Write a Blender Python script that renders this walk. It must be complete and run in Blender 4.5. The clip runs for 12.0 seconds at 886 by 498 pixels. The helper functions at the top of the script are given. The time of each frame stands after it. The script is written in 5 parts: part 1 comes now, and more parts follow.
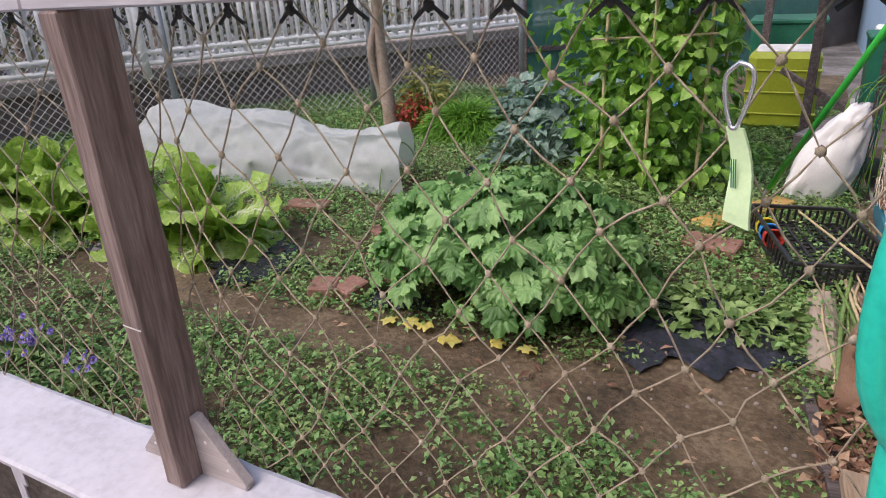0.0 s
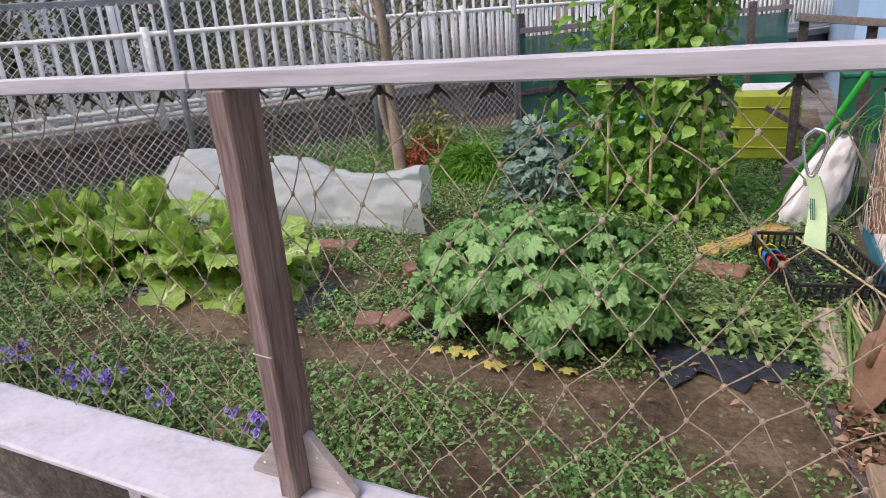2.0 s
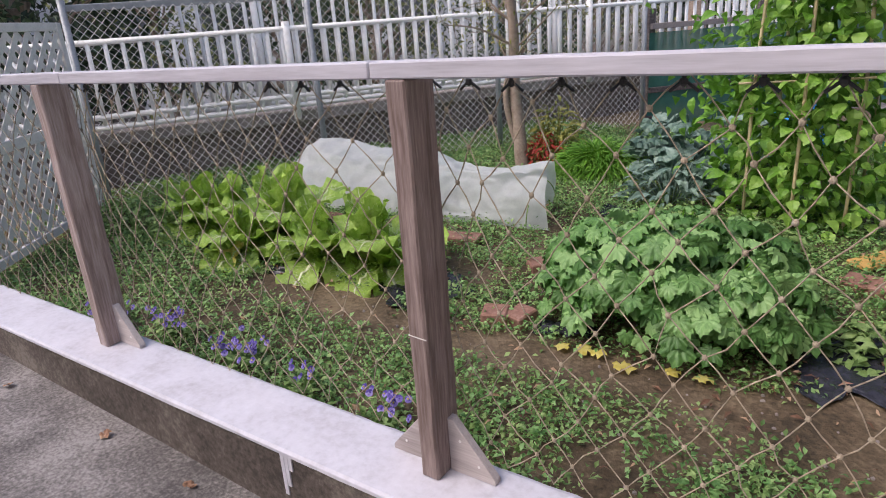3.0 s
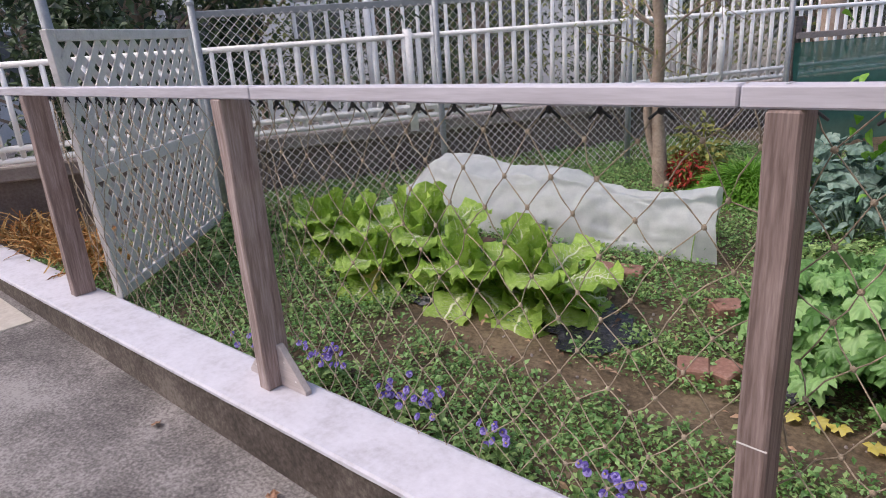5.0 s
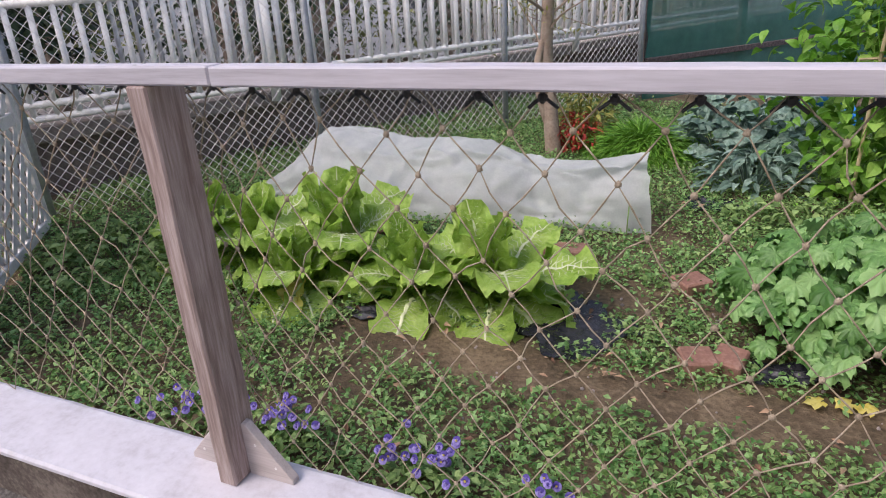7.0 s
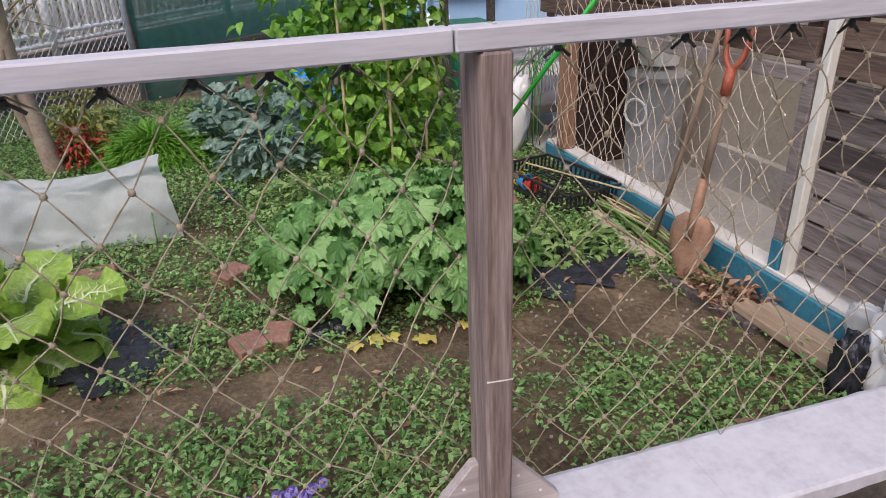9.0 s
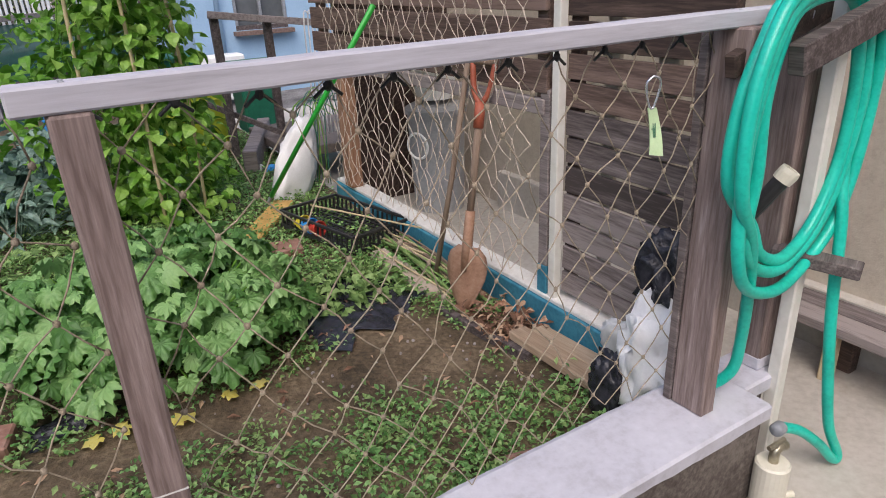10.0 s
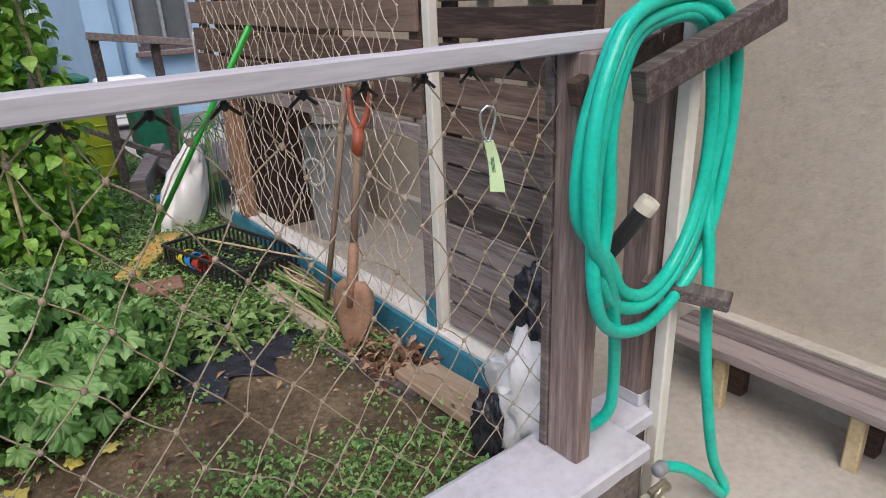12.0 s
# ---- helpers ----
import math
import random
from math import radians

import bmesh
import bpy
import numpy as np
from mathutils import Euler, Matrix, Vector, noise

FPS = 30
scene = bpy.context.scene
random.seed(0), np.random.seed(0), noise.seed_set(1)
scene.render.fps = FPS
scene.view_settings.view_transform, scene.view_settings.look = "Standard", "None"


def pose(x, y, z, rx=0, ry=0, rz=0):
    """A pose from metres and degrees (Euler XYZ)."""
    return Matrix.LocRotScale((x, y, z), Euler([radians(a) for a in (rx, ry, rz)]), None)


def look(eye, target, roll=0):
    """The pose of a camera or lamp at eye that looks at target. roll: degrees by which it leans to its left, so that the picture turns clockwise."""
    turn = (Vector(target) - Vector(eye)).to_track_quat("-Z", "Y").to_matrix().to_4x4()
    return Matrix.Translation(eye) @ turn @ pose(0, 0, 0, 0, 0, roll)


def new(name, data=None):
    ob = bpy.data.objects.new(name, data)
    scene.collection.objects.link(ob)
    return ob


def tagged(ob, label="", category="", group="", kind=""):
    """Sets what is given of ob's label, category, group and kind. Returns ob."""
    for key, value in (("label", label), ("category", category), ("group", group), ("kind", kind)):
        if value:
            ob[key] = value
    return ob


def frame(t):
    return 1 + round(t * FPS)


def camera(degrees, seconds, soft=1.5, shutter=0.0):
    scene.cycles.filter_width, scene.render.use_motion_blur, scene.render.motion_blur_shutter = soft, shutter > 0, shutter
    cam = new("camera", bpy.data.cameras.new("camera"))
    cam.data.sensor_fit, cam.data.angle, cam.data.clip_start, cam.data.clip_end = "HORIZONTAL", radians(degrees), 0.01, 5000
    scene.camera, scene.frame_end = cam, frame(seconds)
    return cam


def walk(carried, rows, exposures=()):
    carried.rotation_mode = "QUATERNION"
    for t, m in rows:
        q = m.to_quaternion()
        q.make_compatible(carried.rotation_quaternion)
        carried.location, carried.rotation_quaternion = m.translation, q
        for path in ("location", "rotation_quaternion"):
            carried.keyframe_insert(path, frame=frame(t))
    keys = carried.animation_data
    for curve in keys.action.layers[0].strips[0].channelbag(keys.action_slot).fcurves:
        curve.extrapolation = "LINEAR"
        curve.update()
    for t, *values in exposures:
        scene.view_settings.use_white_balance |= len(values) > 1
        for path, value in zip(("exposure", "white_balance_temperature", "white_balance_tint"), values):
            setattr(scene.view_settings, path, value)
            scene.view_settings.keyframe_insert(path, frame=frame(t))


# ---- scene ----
EXPOSURES = [(0.0, 0.76, 6650.0, 17.0), (7.2, 0.76, 6650.0, 17.0), (9.0, 0.64, 6600.0, 15.0), (12.0, 0.52, 6550.0, 11.0)]
cam = camera(68.6, 12.0, 1.0)
PATH = [
    (0, (0.915, -0.599, 1.066), (0.031, 1.019, 0.29), -3.3),
    (0.5, (0.826, -0.618, 1.073), (0.063, 1.091, 0.367), -4.1),
    (1, (0.782, -0.714, 1.081), (0.139, 1.003, 0.283), -2.7),
    (1.5, (0.791, -0.805, 1.119), (0.034, 0.905, 0.411), -4.2),
    (2, (0.812, -0.845, 1.139), (-0.031, 0.839, 0.465), -4.4),
    (2.5, (0.781, -0.89, 1.147), (-0.226, 0.713, 0.499), -4.4),
    (3, (0.723, -0.915, 1.142), (-0.384, 0.613, 0.479), -4.3),
    (3.5, (0.659, -0.941, 1.142), (-0.484, 0.564, 0.488), -4.1),
    (3.7, (0.622, -0.95, 1.138), (-0.557, 0.536, 0.499), -4.2),
    (5.5, (-0.026, -0.911, 1.18), (-1.285, 0.505, 0.538), -4.1),
    (6, (-0.232, -0.906, 1.178), (-1.438, 0.53, 0.482), -2.6),
    (6.5, (-0.35, -0.849, 1.198), (-1.489, 0.632, 0.483), -3.8),
    (7, (-0.456, -0.804, 1.195), (-1.212, 0.874, 0.411), -3.4),
    (8.8, (-0.345, -0.793, 1.177), (0.0, 0.973, 0.317), -2.9),
    (9, (-0.323, -0.788, 1.176), (0.163, 0.954, 0.322), -2.7),
    (9.5, (-0.205, -0.768, 1.177), (0.477, 0.92, 0.352), -3.2),
    (10, (-0.042, -0.775, 1.168), (0.901, 0.805, 0.383), -2.7),
    (10.5, (0.021, -0.771, 1.172), (1.077, 0.756, 0.427), -3.1),
    (11, (0.01, -0.751, 1.172), (1.103, 0.745, 0.42), -2.0),
    (11.5, (0.026, -0.727, 1.162), (1.183, 0.697, 0.367), -2.6),
    (12, (0.19, -0.763, 1.161), (1.303, 0.722, 0.415), -2.5),
]
walk(cam, [(t, look(eye, target, roll)) for t, eye, target, roll in PATH], EXPOSURES)

# ---- world, sun ----
world = bpy.data.worlds.new("overcast_sky")
scene.world = world
world.use_nodes = True
wn = world.node_tree
sky = wn.nodes.new("ShaderNodeTexSky")
sky.sky_type = "NISHITA"
sky.sun_disc = False
sky.sun_elevation, sky.sun_rotation = radians(52), radians(215)
sky.dust_density, sky.air_density, sky.ozone_density = 3.0, 1.0, 0.8
wn.links.new(sky.outputs[0], wn.nodes["Background"].inputs[0])
wn.nodes["Background"].inputs[1].default_value = 0.15
sun = new("sun", bpy.data.lights.new("sun", "SUN"))
sun.data.energy, sun.data.angle, sun.data.color = 0.9, radians(40), (1.0, 0.97, 0.94)
sun.matrix_world = look((-3.0, -4.3, 6.7), (0, 0, 0))


# ---- materials ----
def mat(name, colors, rough=0.8, scale=8.0, fine=60.0, bump=0.3, stretch=(1, 1, 1), metal=0.0, island=0.0, rand=0.0, depth=0.004, translucent=0.0, alpha=1.0, coat=0.0, spread=1.0):
    """A surface of two to three colours mixed by coarse and fine noise, with relief."""
    m = bpy.data.materials.new(name)
    m.use_nodes = True
    nt = m.node_tree
    N, L = nt.nodes, nt.links
    bsdf = N["Principled BSDF"]
    tc = N.new("ShaderNodeTexCoord")
    mp = N.new("ShaderNodeMapping")
    mp.inputs["Scale"].default_value = stretch
    L.new(tc.outputs["Object"], mp.inputs[0])
    n1, n2 = N.new("ShaderNodeTexNoise"), N.new("ShaderNodeTexNoise")
    for n, sc, det in ((n1, scale, 4.0), (n2, fine, 6.0)):
        n.inputs["Scale"].default_value, n.inputs["Detail"].default_value = sc, det
        n.inputs["Roughness"].default_value = 0.62
        L.new(mp.outputs[0], n.inputs["Vector"])
    mix = N.new("ShaderNodeMath")
    mix.operation = "MULTIPLY_ADD"
    mix.inputs[1].default_value = 0.45
    L.new(n2.outputs["Fac"], mix.inputs[0])
    half = N.new("ShaderNodeMath")
    half.operation = "MULTIPLY"
    half.inputs[1].default_value = 0.55
    L.new(n1.outputs["Fac"], half.inputs[0])
    L.new(half.outputs[0], mix.inputs[2])
    fac = mix.outputs[0]
    if island or rand:
        extra = N.new("ShaderNodeNewGeometry") if island else N.new("ShaderNodeObjectInfo")
        add = N.new("ShaderNodeMath")
        add.operation = "MULTIPLY_ADD"
        add.inputs[1].default_value = island or rand
        L.new(extra.outputs["Random Per Island" if island else "Random"], add.inputs[0])
        L.new(fac, add.inputs[2])
        sub = N.new("ShaderNodeMath")
        sub.operation = "SUBTRACT"
        sub.inputs[1].default_value = (island or rand) / 2
        L.new(add.outputs[0], sub.inputs[0])
        fac = sub.outputs[0]
    ramp = N.new("ShaderNodeValToRGB")
    e = ramp.color_ramp.elements
    pos = [0.36, 0.64] if len(colors) == 2 else [0.33, 0.5, 0.67]
    while len(e) < len(colors):
        e.new(0.5)
    for k, c in enumerate(colors):
        e[k].position, e[k].color = 0.5 + (pos[k] - 0.5) * spread, (*c, 1)
    L.new(fac, ramp.inputs[0])
    L.new(ramp.outputs[0], bsdf.inputs["Base Color"])
    bsdf.inputs["Roughness"].default_value, bsdf.inputs["Metallic"].default_value = rough, metal
    bsdf.inputs["Coat Weight"].default_value = coat
    bp = N.new("ShaderNodeBump")
    bp.inputs["Strength"].default_value, bp.inputs["Distance"].default_value = bump, depth
    L.new(mix.outputs[0], bp.inputs["Height"])
    L.new(bp.outputs[0], bsdf.inputs["Normal"])
    out = N["Material Output"]
    shader = bsdf.outputs[0]
    if translucent:
        tr, ms = N.new("ShaderNodeBsdfTranslucent"), N.new("ShaderNodeMixShader")
        L.new(ramp.outputs[0], tr.inputs[0])
        ms.inputs[0].default_value = translucent
        L.new(shader, ms.inputs[1])
        L.new(tr.outputs[0], ms.inputs[2])
        shader = ms.outputs[0]
    if alpha < 1:
        tp, ms = N.new("ShaderNodeBsdfTransparent"), N.new("ShaderNodeMixShader")
        ms.inputs[0].default_value = alpha
        L.new(tp.outputs[0], ms.inputs[1])
        L.new(shader, ms.inputs[2])
        shader = ms.outputs[0]
    L.new(shader, out.inputs[0])
    return m


def wood(name, colors, axis=2, rough=0.85, bump=0.6, rand=0.35):
    st = [14, 14, 14]
    st[axis] = 0.9
    return mat(name, colors, rough, scale=3.0, fine=14.0, bump=bump, stretch=tuple(st), rand=rand, depth=0.003)


M_SOIL = mat("soil", [(0.05, 0.036, 0.02), (0.115, 0.082, 0.048), (0.215, 0.16, 0.1)], 0.95, 4.0, 55.0, 1.0, depth=0.02, spread=0.75)
M_ASPHALT = mat("old_asphalt", [(0.075, 0.069, 0.067), (0.165, 0.152, 0.147), (0.31, 0.29, 0.28)], 0.95, 2.0, 95.0, 1.0, depth=0.006, spread=0.55)
M_CONC = mat("concrete_floor", [(0.36, 0.325, 0.28), (0.47, 0.435, 0.385), (0.56, 0.53, 0.485)], 0.8, 1.2, 40.0, 0.25)
M_KERB = mat("kerb_concrete", [(0.05, 0.04, 0.034), (0.105, 0.086, 0.074), (0.2, 0.172, 0.15)], 0.95, 3.0, 70.0, 0.8, depth=0.005, spread=0.7)
M_KERBPAINT = mat("white_kerb_paint", [(0.4, 0.39, 0.43), (0.54, 0.535, 0.595), (0.62, 0.615, 0.68)], 0.7, 9.0, 45.0, 0.6, spread=1.2)
M_POST = wood("weathered_brown_post", [(0.155, 0.11, 0.098), (0.3, 0.23, 0.213), (0.5, 0.42, 0.408)], 2, rand=0.15)
M_RAIL = wood("grey_rail_wood", [(0.36, 0.345, 0.385), (0.47, 0.46, 0.51), (0.56, 0.55, 0.61)], 0, bump=0.3)
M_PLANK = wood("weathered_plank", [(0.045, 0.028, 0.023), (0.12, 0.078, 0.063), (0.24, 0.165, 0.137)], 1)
M_PLANKG = wood("grey_plank", [(0.06, 0.046, 0.044), (0.16, 0.13, 0.125), (0.31, 0.265, 0.255)], 1)
M_ROPE = mat("hemp_rope", [(0.2, 0.16, 0.11), (0.34, 0.28, 0.205), (0.52, 0.45, 0.35)], 0.95, 60.0, 400.0, 0.8, depth=0.001)
M_TIE = mat("black_tie", [(0.02, 0.02, 0.02), (0.05, 0.05, 0.05)], 0.7, 60.0, 200.0, 0.2)
M_WNET = mat("pale_net_cord", [(0.52, 0.43, 0.36), (0.68, 0.6, 0.51)], 0.9, 60.0, 300.0, 0.4, depth=0.001)
M_TEAL = mat("teal_paint", [(0.02, 0.13, 0.2), (0.035, 0.2, 0.29), (0.06, 0.27, 0.37)], 0.7, 5.0, 60.0, 0.3)
M_LEDGE = mat("white_ledge", [(0.6, 0.58, 0.55), (0.8, 0.79, 0.77)], 0.7, 6.0, 60.0, 0.3)
M_STUCCO = mat("beige_stucco", [(0.46, 0.405, 0.33), (0.54, 0.48, 0.398), (0.59, 0.53, 0.445)], 0.9, 24.0, 75.0, 0.8, depth=0.01)
M_WHITE = mat("white_enamel", [(0.8, 0.8, 0.79), (0.9, 0.9, 0.89)], 0.45, 8.0, 60.0, 0.1)
M_LATTICE = mat("off_white_lattice", [(0.52, 0.495, 0.47), (0.68, 0.65, 0.625), (0.76, 0.73, 0.705)], 0.75, 12.0, 80.0, 0.3)
M_WALL = mat("low_retaining_wall", [(0.09, 0.07, 0.062), (0.16, 0.13, 0.117), (0.25, 0.215, 0.195)], 0.95, 2.0, 60.0, 0.6, depth=0.006)
M_ZINC = mat("galvanised_wire", [(0.68, 0.65, 0.64), (0.82, 0.8, 0.79)], 0.55, 20.0, 120.0, 0.1, metal=0.0)
M_ZPOST = mat("galvanised_post", [(0.25, 0.27, 0.29), (0.4, 0.42, 0.44)], 0.6, 8.0, 60.0, 0.2, metal=0.5)
M_COVER = mat("white_row_cover", [(0.66, 0.7, 0.73), (0.82, 0.85, 0.87)], 0.5, 14.0, 160.0, 0.5, depth=0.004, translucent=0.4, alpha=0.68)
M_WEED = mat("weed_green", [(0.1, 0.19, 0.045), (0.2, 0.325, 0.095), (0.33, 0.48, 0.175)], 0.6, 20.0, 90.0, 0.2, island=0.55, translucent=0.3)
M_BUSH = mat("lobed_leaf_green", [(0.08, 0.2, 0.045), (0.16, 0.345, 0.095), (0.29, 0.5, 0.18)], 0.45, 14.0, 70.0, 0.7, island=0.6, translucent=0.3)
M_CABB = mat("cabbage_leaf_green", [(0.17, 0.33, 0.035), (0.31, 0.5, 0.075), (0.48, 0.65, 0.17)], 0.42, 16.0, 60.0, 1.0, island=0.35, translucent=0.35, depth=0.012)
M_RIB = mat("pale_leaf_rib", [(0.5, 0.58, 0.3), (0.68, 0.72, 0.5)], 0.5, 20.0, 80.0, 0.2)
M_YELLOW = mat("yellowed_leaf", [(0.5, 0.4, 0.06), (0.65, 0.55, 0.12), (0.7, 0.64, 0.25)], 0.6, 16.0, 70.0, 0.4, island=0.4, translucent=0.25)
M_BEAN = mat("bean_leaf_green", [(0.1, 0.25, 0.025), (0.2, 0.41, 0.055), (0.35, 0.58, 0.12)], 0.45, 14.0, 70.0, 0.4, island=0.6, translucent=0.4)
M_KALE = mat("blue_green_leaf", [(0.095, 0.17, 0.13), (0.18, 0.285, 0.225), (0.3, 0.42, 0.355)], 0.5, 12.0, 60.0, 0.4, island=0.45, translucent=0.25)
M_CHIVE = mat("bright_grass_green", [(0.09, 0.25, 0.02), (0.15, 0.36, 0.035), (0.22, 0.45, 0.06)], 0.5, 14.0, 60.0, 0.2, island=0.5, translucent=0.3)
M_HEDGE = mat("dark_hedge_green", [(0.02, 0.04, 0.02), (0.045, 0.08, 0.04), (0.09, 0.14, 0.065)], 0.5, 6.0, 30.0, 0.4, island=0.6, translucent=0.15)
M_PLASTIC = mat("black_mulch_film", [(0.012, 0.013, 0.018), (0.05, 0.05, 0.066)], 0.25, 12.0, 60.0, 0.8, depth=0.012)
M_BLACK = mat("black_plastic", [(0.012, 0.012, 0.013), (0.03, 0.03, 0.032)], 0.4, 12.0, 60.0, 0.2)
M_HOSE = mat("turquoise_hose", [(0.0, 0.4, 0.3), (0.004, 0.55, 0.42), (0.02, 0.62, 0.49)], 0.32, 10.0, 90.0, 0.1)
M_BRICK = mat("terracotta_brick", [(0.17, 0.085, 0.065), (0.26, 0.135, 0.1), (0.34, 0.21, 0.165)], 0.9, 12.0, 90.0, 0.6)
M_TANK = mat("yellow_green_plastic", [(0.36, 0.43, 0.03), (0.47, 0.53, 0.05)], 0.4, 6.0, 60.0, 0.1, translucent=0.15)
M_GREENBIN = mat("dark_green_plastic", [(0.01, 0.11, 0.065), (0.02, 0.17, 0.1)], 0.45, 6.0, 60.0, 0.1)
M_GNET = mat("green_mesh_sheet", [(0.02, 0.13, 0.095), (0.05, 0.2, 0.15)], 0.7, 10.0, 300.0, 0.4, alpha=0.8)
M_STICK = mat("bright_green_pole", [(0.02, 0.36, 0.04), (0.03, 0.46, 0.06)], 0.35, 10.0, 80.0, 0.1)
M_RUST = mat("rusty_steel", [(0.2, 0.1, 0.06), (0.33, 0.19, 0.125), (0.42, 0.27, 0.19)], 0.7, 9.0, 60.0, 0.4, metal=0.25)
M_ORANGE = mat("red_grip", [(0.27, 0.06, 0.03), (0.4, 0.11, 0.06)], 0.55, 14.0, 70.0, 0.2)
M_HANDLE = wood("shovel_handle_wood", [(0.13, 0.09, 0.065), (0.21, 0.15, 0.11), (0.29, 0.22, 0.165)], 2, rand=0.0)
M_SACK = mat("white_poly_sack", [(0.76, 0.76, 0.77), (0.86, 0.86, 0.88)], 0.5, 14.0, 120.0, 0.5, depth=0.01)
M_OCHRE = mat("ochre_board", [(0.48, 0.28, 0.08), (0.62, 0.39, 0.13)], 0.75, 10.0, 60.0, 0.3)
M_TAN = mat("bamboo_cane", [(0.42, 0.32, 0.18), (0.6, 0.5, 0.32)], 0.6, 14.0, 60.0, 0.3)
M_BARK = mat("pale_bark", [(0.2, 0.145, 0.11), (0.31, 0.24, 0.19), (0.4, 0.33, 0.27)], 0.9, 10.0, 60.0, 0.8)
M_BLUEWALL = mat("pale_blue_siding", [(0.3, 0.46, 0.64), (0.36, 0.53, 0.71)], 0.7, 3.0, 60.0, 0.2)
M_PURPLE = mat("violet_petal", [(0.1, 0.065, 0.34), (0.2, 0.15, 0.5), (0.36, 0.3, 0.66)], 0.6, 40.0, 120.0, 0.2, island=0.7, translucent=0.2)
M_GREYBLD = mat("pale_grey_render", [(0.55, 0.56, 0.58), (0.68, 0.69, 0.7)], 0.8, 2.0, 30.0, 0.2)
M_GLASS = mat("dark_window_glass", [(0.1, 0.11, 0.12), (0.14, 0.15, 0.16)], 0.08, 2.0, 10.0, 0.0)
M_CREAM = mat("cream_pvc", [(0.66, 0.63, 0.52), (0.76, 0.73, 0.62)], 0.45, 6.0, 60.0, 0.1)
M_CREAMPOLE = mat("cream_painted_wood", [(0.66, 0.64, 0.58), (0.78, 0.76, 0.71)], 0.6, 6.0, 40.0, 0.3)
M_RED = mat("red_leaf", [(0.3, 0.03, 0.02), (0.48, 0.06, 0.04)], 0.6, 20.0, 70.0, 0.2, island=0.4, translucent=0.2)
M_NANDINA = mat("olive_leaf", [(0.14, 0.16, 0.03), (0.24, 0.26, 0.05), (0.38, 0.36, 0.09)], 0.5, 20.0, 70.0, 0.2, island=0.5, translucent=0.2)
M_STRAW = mat("dry_orange_stems", [(0.28, 0.12, 0.03), (0.42, 0.22, 0.06), (0.5, 0.34, 0.14)], 0.8, 20.0, 70.0, 0.2, island=0.5)
M_TAG = mat("pale_green_strap", [(0.55, 0.74, 0.42), (0.64, 0.82, 0.5)], 0.7, 30.0, 300.0, 0.2)
M_CHROME = mat("polished_aluminium", [(0.75, 0.76, 0.78), (0.82, 0.83, 0.85)], 0.25, 20.0, 90.0, 0.05, metal=0.9)
M_BRASS = mat("aged_tap_metal", [(0.3, 0.27, 0.2), (0.5, 0.46, 0.35)], 0.35, 20.0, 90.0, 0.1, metal=0.8)
M_GREYPL = mat("grey_plastic", [(0.2, 0.21, 0.23), (0.32, 0.34, 0.37)], 0.45, 12.0, 60.0, 0.1)
M_BLUE = mat("blue_plastic", [(0.02, 0.22, 0.6), (0.04, 0.32, 0.75)], 0.4, 12.0, 60.0, 0.2)
M_YELP = mat("yellow_plastic", [(0.62, 0.48, 0.03), (0.75, 0.6, 0.06)], 0.4, 12.0, 60.0, 0.1)
M_REDP = mat("red_plastic", [(0.45, 0.04, 0.03), (0.6, 0.07, 0.05)], 0.45, 12.0, 60.0, 0.1)
M_LITTER = mat("dead_leaves", [(0.12, 0.06, 0.035), (0.25, 0.13, 0.08), (0.42, 0.28, 0.18)], 0.85, 20.0, 70.0, 0.3, island=0.7)
M_BLOSSOM = mat("distant_leaf_green", [(0.08, 0.11, 0.03), (0.17, 0.2, 0.06), (0.3, 0.32, 0.12)], 0.6, 8.0, 50.0, 0.3, island=0.6, translucent=0.2)


# ---- mesh helpers ----
class Bag:
    """Collects vertices and faces for one mesh."""

    def __init__(self):
        self.v, self.f, self.n = [], [], 0

    def add(self, verts, faces):
        verts = np.asarray(verts, float)
        self.v.append(verts)
        self.f.extend([[i + self.n for i in f] for f in faces])
        self.n += len(verts)
        return self

    def mesh(self, name, smooth=False):
        me = bpy.data.meshes.new(name)
        me.from_pydata(np.concatenate(self.v).tolist(), [], self.f)
        me.update()
        if smooth:
            me.shade_smooth()
        return me


def link_mesh(name, me, material, parent=None, m=None, label=""):
    me.materials.append(material)
    ob = new(name, me)
    if parent is not None:
        ob.parent = parent
    if m is not None:
        ob.matrix_basis = m
    if label:
        tagged(ob, label)
    return ob


def part(name, bag, material, parent=None, label="", m=None, smooth=False):
    """One mesh object from a Bag or a bmesh."""
    if isinstance(bag, Bag):
        me = bag.mesh(name, smooth)
    else:
        me = bpy.data.meshes.new(name)
        bag.to_mesh(me)
        bag.free()
        if smooth:
            me.shade_smooth()
    return link_mesh(name, me, material, parent, m, label)


def thing(name, label, category, m=None, group="", kind=""):
    e = new(name)
    e.empty_display_size = 0.05
    if m is not None:
        e.matrix_basis = m
    return tagged(e, label, category, group, kind)


